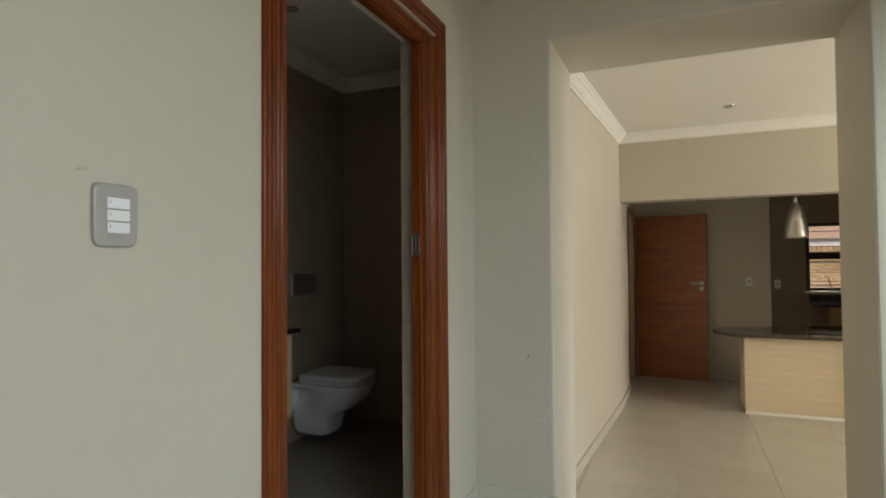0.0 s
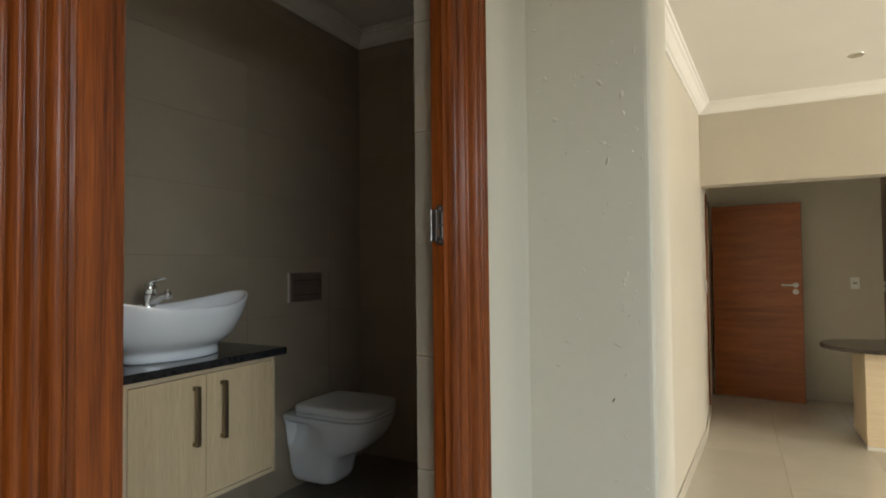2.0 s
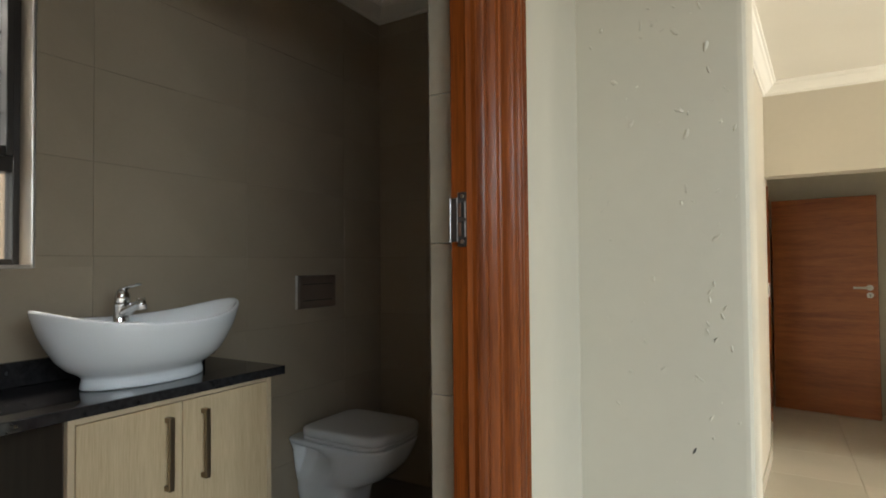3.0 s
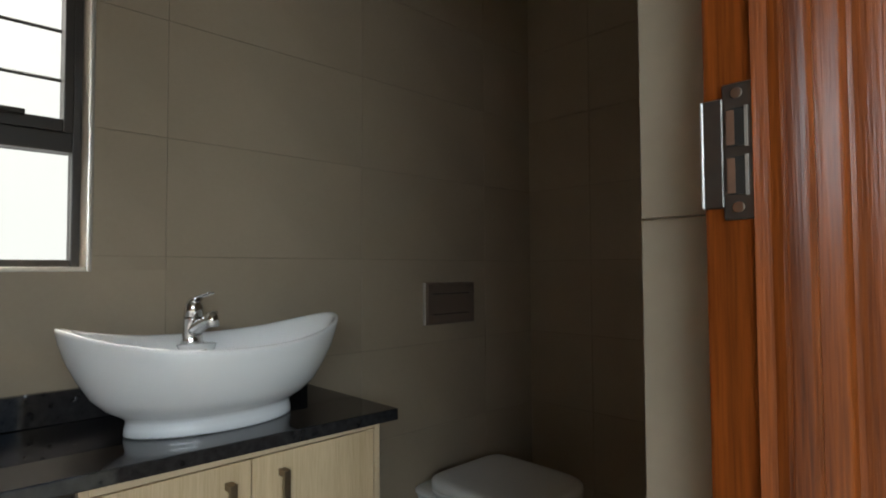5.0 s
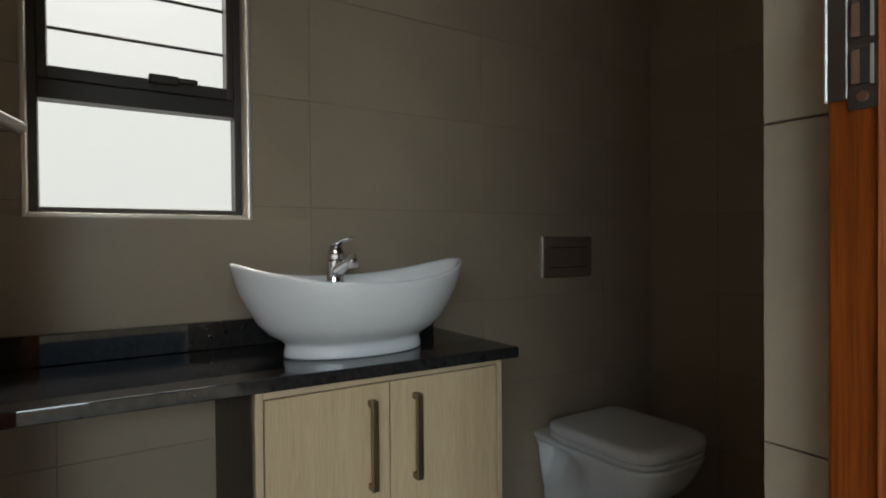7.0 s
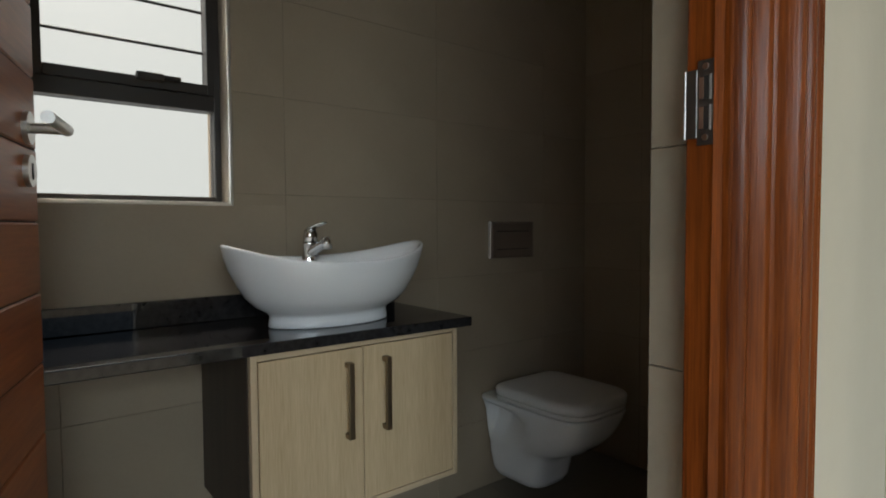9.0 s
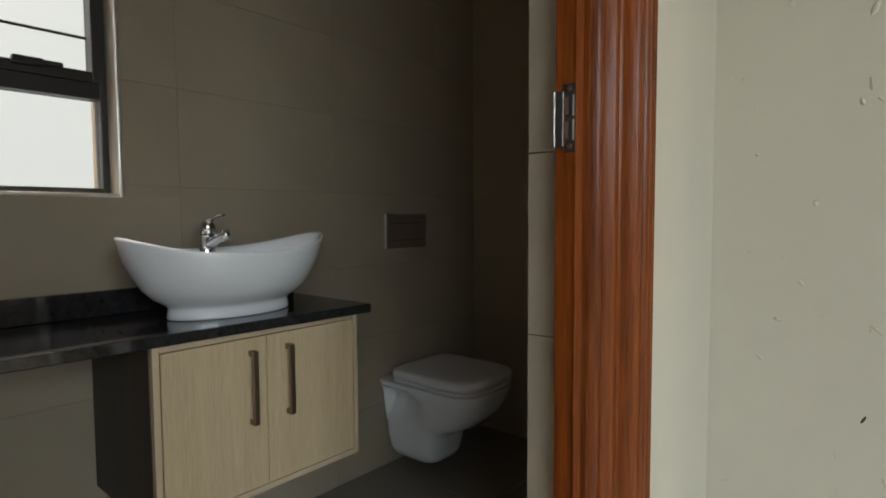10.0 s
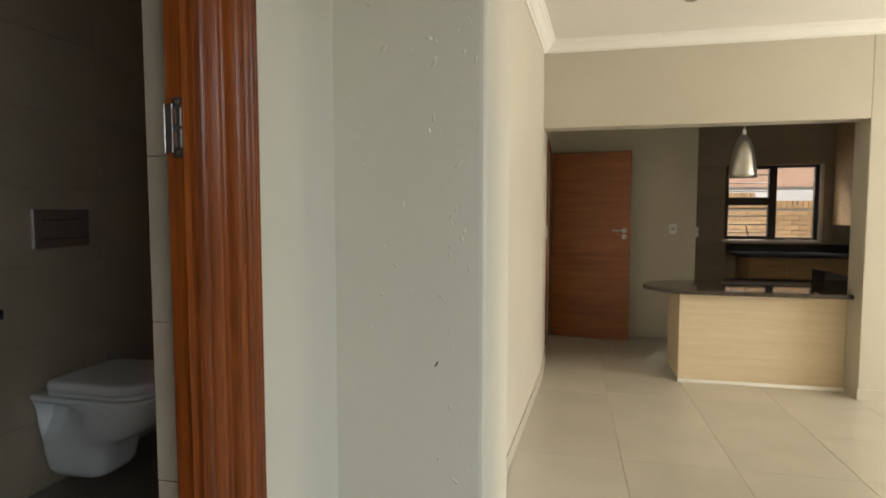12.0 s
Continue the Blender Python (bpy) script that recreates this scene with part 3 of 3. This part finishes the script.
def toilet():
    """Wall-hung pan with lid and seat; local x runs out of the wall."""
    w = thing("toilet", "white wall-hung toilet with its lid closed", "toilet", at=(-2.247, 3.018, 0))
    n = 160

    def plan(x0, x1, half_w, z, sq=4.0, pinch=0.0):
        cx, hx = (x0 + x1) / 2, (x1 - x0) / 2
        out = []
        for i in range(n):
            a = 2 * math.pi * i / n
            c, s = math.cos(a), math.sin(a)
            k = sq if c > 0 else 9.0
            x = cx + hx * math.copysign(abs(c) ** (2 / k), c)
            t = min(1.0, max(0.0, (0.27 - x) / 0.16)) * min(1.0, max(0.0, (x - 0.004) / 0.03))
            out.append((x, (1 - pinch * t) * half_w * math.copysign(abs(s) ** (2 / (k * 0.8 + 0.4)), s), z))
        return out

    def loft(rings):
        bm = bmesh.new()
        vs = [[bm.verts.new(p) for p in r] for r in rings]
        for r, q in zip(vs, vs[1:]):
            for i in range(n):
                bm.faces.new((r[i], r[(i + 1) % n], q[(i + 1) % n], q[i]))
        bm.faces.new(vs[0])
        bm.faces.new(vs[-1])
        return smooth(bm)

    part("bowl", loft([plan(0.05, 0.240, 0.092, 0.060), plan(0.03, 0.258, 0.106, 0.067), plan(0.015, 0.270, 0.116, 0.092), plan(0.006, 0.284, 0.126, 0.160), plan(0.003, 0.305, 0.126, 0.196, 4.0), plan(0.002, 0.365, 0.138, 0.220, 3.6, 0.06),
                       plan(0.001, 0.425, 0.152, 0.250, 3.4, 0.26), plan(0.001, 0.470, 0.166, 0.300, 3.6, 0.46), plan(0.001, 0.488, 0.173, 0.334, 3.9, 0.50), plan(0.0, 0.498, 0.178, 0.360, 4.2, 0.20), plan(0.0, 0.505, 0.181, 0.384, 4.4), plan(0.0, 0.507, 0.182, 0.394, 4.4), plan(0.004, 0.500, 0.176, 0.3975, 4.4)]), CERAMIC, w)
    part("seat", loft([plan(0.095, 0.492, 0.168, 0.4035, 4.4), plan(0.089, 0.502, 0.177, 0.4045, 4.4), plan(0.087, 0.505, 0.180, 0.405, 4.4), plan(0.087, 0.505, 0.180, 0.416, 4.4), plan(0.091, 0.500, 0.176, 0.419, 4.4)]), SEAT, w)
    part("lid", loft([plan(0.091, 0.500, 0.176, 0.4205, 4.6), plan(0.085, 0.507, 0.182, 0.424, 4.6), plan(0.085, 0.506, 0.182, 0.446, 4.6), plan(0.088, 0.502, 0.179, 0.453, 4.6), plan(0.095, 0.492, 0.172, 0.457, 4.6), plan(0.105, 0.47, 0.155, 0.4585, 4.6), plan(0.14, 0.40, 0.10, 0.459, 4.6)]), SEAT, w)
    for y in (-0.075, 0.075):
        bm = bmesh.new()
        cyl(bm, (0.074, y - 0.02, 0.411), (0.074, y + 0.02, 0.411), 0.011)
        part("hinge", bm, CHROME, w, "chrome seat hinge")


toilet()

fp = thing("flush_plate", "brushed steel dual flush plate on the tiled wall", "flush plate")
part("plate", boxes((-2.2495, -2.2375, 2.913, 3.166, 0.944, 1.095), bevel=0.004), PLATE, fp)
for z0, z1 in ((0.950, 0.979), (0.9815, 1.0535), (1.056, 1.089)):
    part("button", boxes((-2.2378, -2.2345, 2.921, 3.158, z0, z1), bevel=0.0015), PLATE, fp)
for z in (0.9802, 1.0548):
    part("groove", boxes((-2.2376, -2.2352, 2.945, 3.135, z - 0.0022, z + 0.0022)), DARK, fp)
part("edge_strip", boxes((-2.2492, -2.236, 2.9085, 2.9125, 0.944, 1.095), bevel=0.001, seg=1), STEEL, fp, "bright metal side edge")


def downlight(x, y, z, label):
    d = thing("downlight", label, "ceiling lamp", "recessed ceiling lamps", at=(x, y, z))
    bm = bmesh.new()
    prof = ((0.030, 0.004), (0.032, -0.004), (0.041, -0.006), (0.046, -0.003), (0.047, 0.0))
    n = 32
    vs = [[bm.verts.new((r * math.cos(2 * math.pi * i / n), r * math.sin(2 * math.pi * i / n), h)) for r, h in prof] for i in range(n)]
    for i in range(n):
        for j in range(len(prof) - 1):
            bm.faces.new((vs[i][j], vs[(i + 1) % n][j], vs[(i + 1) % n][j + 1], vs[i][j + 1]))
    part("ring", smooth(bm), CHROME, d, "polished metal ring")
    bm = bmesh.new()
    cyl(bm, (0, 0, -0.003), (0, 0, -0.001), 0.030, 0.026, 28)
    part("bulb", bm, LED, d, "unlit lamp face")


downlight(0.49, 5.065, LIV, "unlit recessed chrome downlight in white ceiling")
downlight(-1.843, 2.379, HI + 0.01, "unlit recessed chrome downlight in toilet ceiling")

# ---- light switches ----
sw = thing("light_switch", "silver-grey plate with three white rocker switches", "light switch")
bm = bmesh.new()
ring = []
for i in range(48):
    a = 2 * math.pi * i / 48
    c, s = math.cos(a), math.sin(a)
    ring.append((0.0425 * math.copysign(abs(c) ** 0.28, c), 0.056 * math.copysign(abs(s) ** 0.28, s) + 0.002 * c * c))
lo = [bm.verts.new((-0.829, 0.602 + a, 1.241 + b)) for a, b in ring]
mi = [bm.verts.new((-0.822, 0.602 + a * 0.985, 1.241 + b * 0.985)) for a, b in ring]
hi = [bm.verts.new((-0.8205, 0.602 + a * 0.94, 1.241 + b * 0.95)) for a, b in ring]
for r, q in ((lo, mi), (mi, hi)):
    for i in range(48):
        bm.faces.new((r[i], r[(i + 1) % 48], q[(i + 1) % 48], q[i]))
bm.faces.new(hi)
part("plate", bm, SILVER, sw)
for z in (1.262, 1.2405, 1.219):
    rk = part("rocker", boxes((-0.8205, -0.816, 0.581, 0.624, z - 0.0095, z + 0.0095), bevel=0.0012), WHITE, sw, "white rocker switch")
    part("mark", boxes((-0.816, -0.8156, 0.585, 0.5865, z - 0.0015, z + 0.0055)), SILVER, rk)
part("badge", boxes((-0.8205, -0.8195, 0.587, 0.617, 1.197, 1.204), bevel=0.001, seg=1), SILVER, sw)


bm = bmesh.new()
bmesh.ops.create_icosphere(bm, subdivisions=3, radius=1, matrix=Matrix.LocRotScale((-0.8298, 0.544, 1.316), Euler((0.15, 0, 0)), (0.0006, 0.011, 0.0036)))
for v in bm.verts:
    v.co += noise.noise_vector(v.co * 160) * 0.0009
part("smudge", smooth(bm), SMUDGE, wall_door, "faint grey finger smudge")


def small_switch(name, at, axis, label):
    t = thing(name, label, "light switch")
    x, y, z = at
    if axis == "y":
        part("plate", boxes((x - 0.038, x + 0.038, y - 0.010, y, z - 0.058, z + 0.058), bevel=0.004), WHITE, t)
        part("rocker", boxes((x - 0.018, x + 0.018, y - 0.014, y - 0.010, z - 0.012, z + 0.012), bevel=0.001), SILVER, t)
    else:
        part("plate", boxes((x, x + 0.010, y - 0.038, y + 0.038, z - 0.058, z + 0.058), bevel=0.004), WHITE, t)
        part("rocker", boxes((x + 0.010, x + 0.014, y - 0.018, y + 0.018, z - 0.012, z + 0.012), bevel=0.001), SILVER, t)


small_switch("light_switch", (0.865, 7.699, 0.90), "y", "white light switch on the beige kitchen wall")
small_switch("light_switch", (-0.457, 6.45, 0.90), "x", "white light switch beside the kitchen door frame")
small_switch("light_switch", (1.32, 8.795, 0.83), "y", "small switch plate on the dark kitchen tiles")

# ---- kitchen ----
bar = thing("breakfast_bar", "dark granite breakfast bar on a pale oak panel", "breakfast bar")
bm = bmesh.new()
outline = [(1.858, 5.93), (1.858, 6.06), (1.985, 6.06), (1.985, 6.95), (1.30, 6.95), (0.80, 6.62)]
for i in range(13):
    a = math.pi / 2 + math.pi * i / 12
    outline.append((0.72 + 0.33 * math.cos(a), 6.275 + 0.345 * math.sin(a)))
lo = [bm.verts.new((x, y, 0.425)) for x, y in outline]
hi = [bm.verts.new((x, y, 0.458)) for x, y in outline]
for i in range(len(lo)):
    j = (i + 1) % len(lo)
    bm.faces.new((lo[i], lo[j], hi[j], hi[i]))
bm.faces.new(lo)
bm.faces.new(hi)
bmesh.ops.bevel(bm, geom=[e for e in bm.edges if abs(e.verts[0].co.z - e.verts[1].co.z) < 1e-4], offset=0.004, segments=2, affect="EDGES")
part("bar_top", bm, BAR_GRANITE, bar, "dark brown polished granite top with rounded end")
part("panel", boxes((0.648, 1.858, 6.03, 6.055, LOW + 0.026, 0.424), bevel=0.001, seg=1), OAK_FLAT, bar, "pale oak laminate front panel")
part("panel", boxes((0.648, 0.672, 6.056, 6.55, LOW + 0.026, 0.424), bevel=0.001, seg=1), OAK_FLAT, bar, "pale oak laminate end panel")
bm = bmesh.new()
sweep(bm, [(0, 0), (0, 0.006), (0.016, 0.024), (0.03, 0.024), (0.03, 0)], [((x, 6.012, LOW), (0, 1, 0), (0, 0, 1)) for x in (0.646, 1.858)], True)
part("plinth", bm, BRIGHT_STRIP, bar, "bright metal floor strip")

part("upstand", boxes((1.955, 1.985, 6.10, 6.95, 0.459, 0.565), bevel=0.002), GRANITE, bar, "black granite upstand")

lamp = thing("pendant_lamp", "brushed steel bell pendant lamp over the bar", "pendant lamp", at=(1.118, 6.15, 1.362))
bm = bmesh.new()
prof = [(0.103, 0), (0.102, 0.035), (0.096, 0.10), (0.086, 0.165), (0.071, 0.235), (0.051, 0.29), (0.031, 0.328), (0.020, 0.340), (0.016, 0.341)]
prof = [(r - 0.003, z) for r, z in reversed(prof)][1:] + prof
n = 40
vs = [[bm.verts.new((r * math.cos(2 * math.pi * i / n), r * math.sin(2 * math.pi * i / n), z)) for r, z in prof] for i in range(n)]
for i in range(n):
    for j in range(len(prof) - 1):
        bm.faces.new((vs[i][j], vs[(i + 1) % n][j], vs[(i + 1) % n][j + 1], vs[i][j + 1]))
part("shade", smooth(bm), STEEL, lamp)
bm = bmesh.new()
cyl(bm, (0, 0, 0.335), (0, 0, 0.385), 0.016, 0.013)
part("neck", bm, WHITE, lamp, "white lamp neck")
bm = bmesh.new()
cyl(bm, (0, 0, 0.385), (0, 0, LIV - 1.362), 0.003, seg=8)
part("cord", bm, WHITE, lamp)

kwin = tagged(new("window_2"), "dark aluminium kitchen window with burglar bars", "window", kind="structure")
Y = 8.84
x0, x1, z0, z1 = KW
xm = 2.21
part("frame", boxes((x0, x0 + 0.05, Y, Y + 0.05, z0, z1), (x1 - 0.05, x1, Y, Y + 0.05, z0, z1), (xm - 0.045, xm + 0.045, Y, Y + 0.05, z0, z1), (x0 + 0.05, xm - 0.045, Y, Y + 0.05, z0, z0 + 0.045), (xm + 0.045, x1 - 0.05, Y, Y + 0.05, z0, z0 + 0.03), (x0 + 0.05, xm - 0.045, Y, Y + 0.05, z1 - 0.045, z1), (xm + 0.045, x1 - 0.05, Y, Y + 0.05, z1 - 0.03, z1), (x0 + 0.05, xm - 0.045, Y, Y + 0.05, 1.165, 1.265), bevel=0.003), ALU, kwin)
for z in (0.83, 0.93, 1.03, 1.13, 1.34, 1.44, 1.54):
    bm = bmesh.new()
    cyl(bm, (x0 + 0.03, Y - 0.012, z), (xm - 0.03, Y - 0.012, z), 0.006, seg=8)
    part("burglar_bar", bm, ALU, kwin)
bm = bmesh.new()
cyl(bm, (x0 + 0.28, Y - 0.03, z0 + 0.05), (x0 + 0.25, Y - 0.03, z0 + 0.17), 0.008, seg=8)
part("stay", bm, ALU, kwin)
for a, b in ((x0 + 0.05, xm - 0.045), (xm + 0.045, x1 - 0.05)):
    p = part("pane", boxes((a, b, Y + 0.02, Y + 0.024, z0 + 0.03, z1 - 0.03)), GLASS, kwin)
    p.visible_shadow = False
part("trim", boxes((x1 - 0.004, x1 + 0.03, 8.792, 8.84, z0 - 0.03, z1 + 0.01), (x0 - 0.02, x1 - 0.004, 8.792, 8.84, z0 - 0.03, z0 - 0.002), bevel=0.003), TRIM, kwin, "pale metal edge trim")

kc = thing("kitchen_worktop", "dark granite kitchen worktop under the window", "worktop")
part("slab", boxes((1.68, 3.245, 8.19, 8.79, 0.565, 0.60), bevel=0.003), GRANITE, kc)
part("upstand", boxes((1.68, 3.245, 8.77, 8.79, 0.601, 0.69), bevel=0.002), GRANITE, kc)
kb = thing("kitchen_base_cabinet", "oak base cabinet under the kitchen window, darkened for shade", "cabinet")
part("body", boxes((1.80, 3.24, 8.26, 8.78, LOW, 0.564)), SHADED_OAK, kb)
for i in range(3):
    part("cabinet_door", boxes((1.80 + i * 0.4 + 0.002, 2.198 + i * 0.4, 8.24, 8.259, LOW + 0.1, 0.55), bevel=0.001, seg=1), SHADED_OAK, kb)
ku = thing("kitchen_wall_cabinet", "oak wall cabinet beside the kitchen window, darkened for shade", "cabinet")
part("body", boxes((2.87, 3.245, 7.30, 8.78, 0.93, 2.30), bevel=0.002, seg=1), SHADED_OAK, ku)
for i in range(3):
    part("cabinet_door", boxes((2.85, 2.869, 7.30 + i * 0.49 + 0.002, 7.788 + i * 0.49, 0.932, 2.298), bevel=0.001, seg=1), SHADED_OAK, ku)

# ---- outside the kitchen window ----
neighbour = thing("neighbour_house", "peach and white plastered house beyond the brick wall", "house")
part("wall", boxes((-2, 10, 14.0, 14.2, -0.52, 1.6)), GREY_WALL, neighbour)
part("upper_wall", boxes((-2, 10, 13.96, 14.2, 1.6, 4.2)), PEACH, neighbour, "peach plastered upper wall")
bm = bmesh.new()
cyl(bm, (4.0, 13.95, 2.03), (4.0, 13.958, 2.03), 0.06, seg=16)
part("wall_lamp", bm, GREY_WALL, neighbour, "small white round lamp")
garden = thing("garden_wall", "tan face brick boundary wall outside the kitchen", "wall")
part("mortar", boxes((0.6, 6.4, 11.012, 11.10, -0.52, 1.20)), MORTAR, garden)

# ---- chips and dabs in the plaster of the wall return ----
bm = bmesh.new()
for i in range(95):
    x = -0.47 - 0.33 * random.random() ** 1.3
    z = random.uniform(0.15, 2.05)
    r = random.choice((0.0016, 0.0024, 0.0032, 0.0046))
    m = Matrix.LocRotScale((x, 2.4925, z), Euler((0, random.uniform(-1.2, 1.2), 0)), (r * random.uniform(0.6, 1.2), 0.0030, r * random.uniform(1.2, 3.4)))
    for v in bmesh.ops.create_icosphere(bm, subdivisions=2, radius=1, matrix=m)["verts"]:
        v.co += noise.noise_vector(v.co * 300) * r * 0.6
for i in range(9):
    m = Matrix.LocRotScale((-0.51 + random.uniform(-0.03, 0.03), 2.4925, 0.95 + 0.018 * i), Euler((0, random.uniform(-0.6, 0.6), 0)), (0.0028, 0.0036, 0.008))
    bmesh.ops.create_icosphere(bm, subdivisions=2, radius=1, matrix=m)
tagged(part("plaster_chips", smooth(bm), PAINT, wall_nib, "small dabs and chips in the painted plaster"), kind="stuff")
bm = bmesh.new()
bmesh.ops.create_icosphere(bm, subdivisions=2, radius=1, matrix=Matrix.LocRotScale((-0.567, 2.4925, 0.712), Euler((0, 0.5, 0)), (0.0025, 0.0015, 0.009)))
part("scratch", bm, DARK, wall_nib, "short dark scratch")

# ---- pieces: bricks ----
def piece_mesh(name, dx, dy, dz, material, bevel=0.0):
    bm = bmesh.new()
    box(bm, -dx / 2, dx / 2, -dy / 2, dy / 2, -dz / 2, dz / 2)
    if bevel:
        bevelled(bm, bevel, 1)
    me = bpy.data.meshes.new(name)
    bmesh.ops.recalc_face_normals(bm, faces=bm.faces)
    bm.to_mesh(me)
    bm.free()
    me.materials.append(material)
    return me


def place(name, me, parent, at):
    ob = new(name, me)
    ob.location, ob.parent = at, parent
    return ob


stretcher = piece_mesh("brick", 0.212, 0.10, 0.066, BRICK, 0.003)
soldier = piece_mesh("brick", 0.066, 0.10, 0.125, BRICK, 0.003)
for row in range(11):
    for i in range(20):
        place("brick", stretcher, garden, (1.3 + 0.222 * i + (0.111 if row % 2 else 0), 11.05 + random.uniform(-0.003, 0.003), 0.30 + 0.076 * row))
part("pier", boxes((0.6, 2.66, 11.012, 11.10, 1.2, 1.335)), MORTAR, garden)
for i in range(19):
    place("brick", soldier, garden, (1.25 + 0.076 * i, 11.05, 1.327))
for i in range(58):
    place("brick", soldier, garden, (1.25 + 0.076 * i, 11.05, 1.195))


def tiling(parent, material, axis, plane, u0, u1, v0, v1, du, dv, ou, ov, gap=0.0019, thick=0.008, holes=()):
    """Tiles cut to a rectangle, on a grid of du x dv through (ou, ov); axis is the plane's normal."""
    cache = {}

    def cuts(a, b, o, d):
        k = math.ceil((a - o) / d - 1e-6)
        c = [a] + [o + d * i for i in range(k, k + 200) if a + 0.004 < o + d * i < b - 0.004] + [b]
        return list(zip(c, c[1:]))

    def lay(a, b, c, d, joint):
        key = (round(b - a, 4), round(d - c, 4), joint)
        if key not in cache:
            s, t = max(key[0] - joint, 0.002), max(key[1] - joint, 0.002)
            dims = {"x": (thick, s, t), "y": (s, thick, t), "z": (s, t, thick)}[axis]
            cache[key] = piece_mesh("tile", *dims, material, 0.0008 if joint == gap else 0.0)
        u, v = (a + b) / 2, (c + d) / 2
        place("tile", cache[key], parent, {"x": (plane, u, v), "y": (u, plane, v), "z": (u, v, plane)}[axis])

    for a, b in cuts(u0, u1, ou, du):
        for c, d in cuts(v0, v1, ov, dv):
            todo = [(a, b, c, d)]
            for h0, h1, g0, g1 in holes:
                nxt = []
                for p, q, r, s in todo:
                    if q <= h0 or p >= h1 or s <= g0 or r >= g1:
                        nxt.append((p, q, r, s))
                        continue
                    if r < g0:
                        nxt.append((p, q, r, g0))
                    if s > g1:
                        nxt.append((p, q, g1, s))
                    lo_, hi_ = max(r, g0), min(s, g1)
                    if p < h0:
                        nxt.append((p, h0, lo_, hi_))
                    if q > h1:
                        nxt.append((h1, q, lo_, hi_))
                todo = nxt
            for one in todo:
                if one[1] - one[0] > 0.006 and one[3] - one[2] > 0.006:
                    lay(*one, gap if len(todo) == 1 else 0.0002)


# ---- pieces: tiles ----
tiling(wall_toilet, WALL_TILE, "x", -2.254, 0.92, 3.546, 0.0, HI, 0.6, 0.3, 2.044, 1.178, holes=((WW[0] - 0.004, WW[1] + 0.004, WW[2] - 0.004, WW[3] + 0.004),))
tiling(wall_toilet_north, WALL_TILE, "y", 3.544, -2.25, -1.0, 0.0, HI, 0.6, 0.3, -1.95, 1.178)
tiling(wall_toilet_south, WALL_TILE, "y", 0.924, -2.25, -1.0, 0.0, HI, 0.6, 0.3, -1.95, 1.178)
tiling(wall_door, REVEAL_TILE, "y", 2.049, -0.998, -0.930, 0.0, 2.1, 0.6, 0.3, -0.4, 1.186)
tiling(wall_door, WALL_TILE, "x", -0.994, 0.92, 1.046, 0.0, HI, 0.6, 0.3, 2.044, 1.178)
tiling(wall_door, WALL_TILE, "x", -0.994, 2.053, 3.54, 0.0, HI, 0.6, 0.3, 2.044, 1.178)
tiling(floor_toilet, WC_FLOOR, "z", -0.004, -2.25, -1.0, 0.92, 3.54, 0.6, 0.6, -1.7, 2.3)
tiling(floor, FLOOR_TILE, "z", -0.004, -0.83, 1.35, -2.6, 2.55, 0.6, 0.6, 0.06, 2.0)
tiling(floor_living, FLOOR_TILE, "z", LOW - 0.004, -0.66, 5.2, 2.80, 7.70, 0.6, 0.6, 0.06, 5.59, gap=0.0018)
tiling(wall_kitchen_window, KITCHEN_TILE, "y", 8.802, 1.10, 3.25, LOW, LIV, 0.6, 0.3, 1.7, 0.7, holes=((KW[0], KW[1], KW[2], KW[3]),))
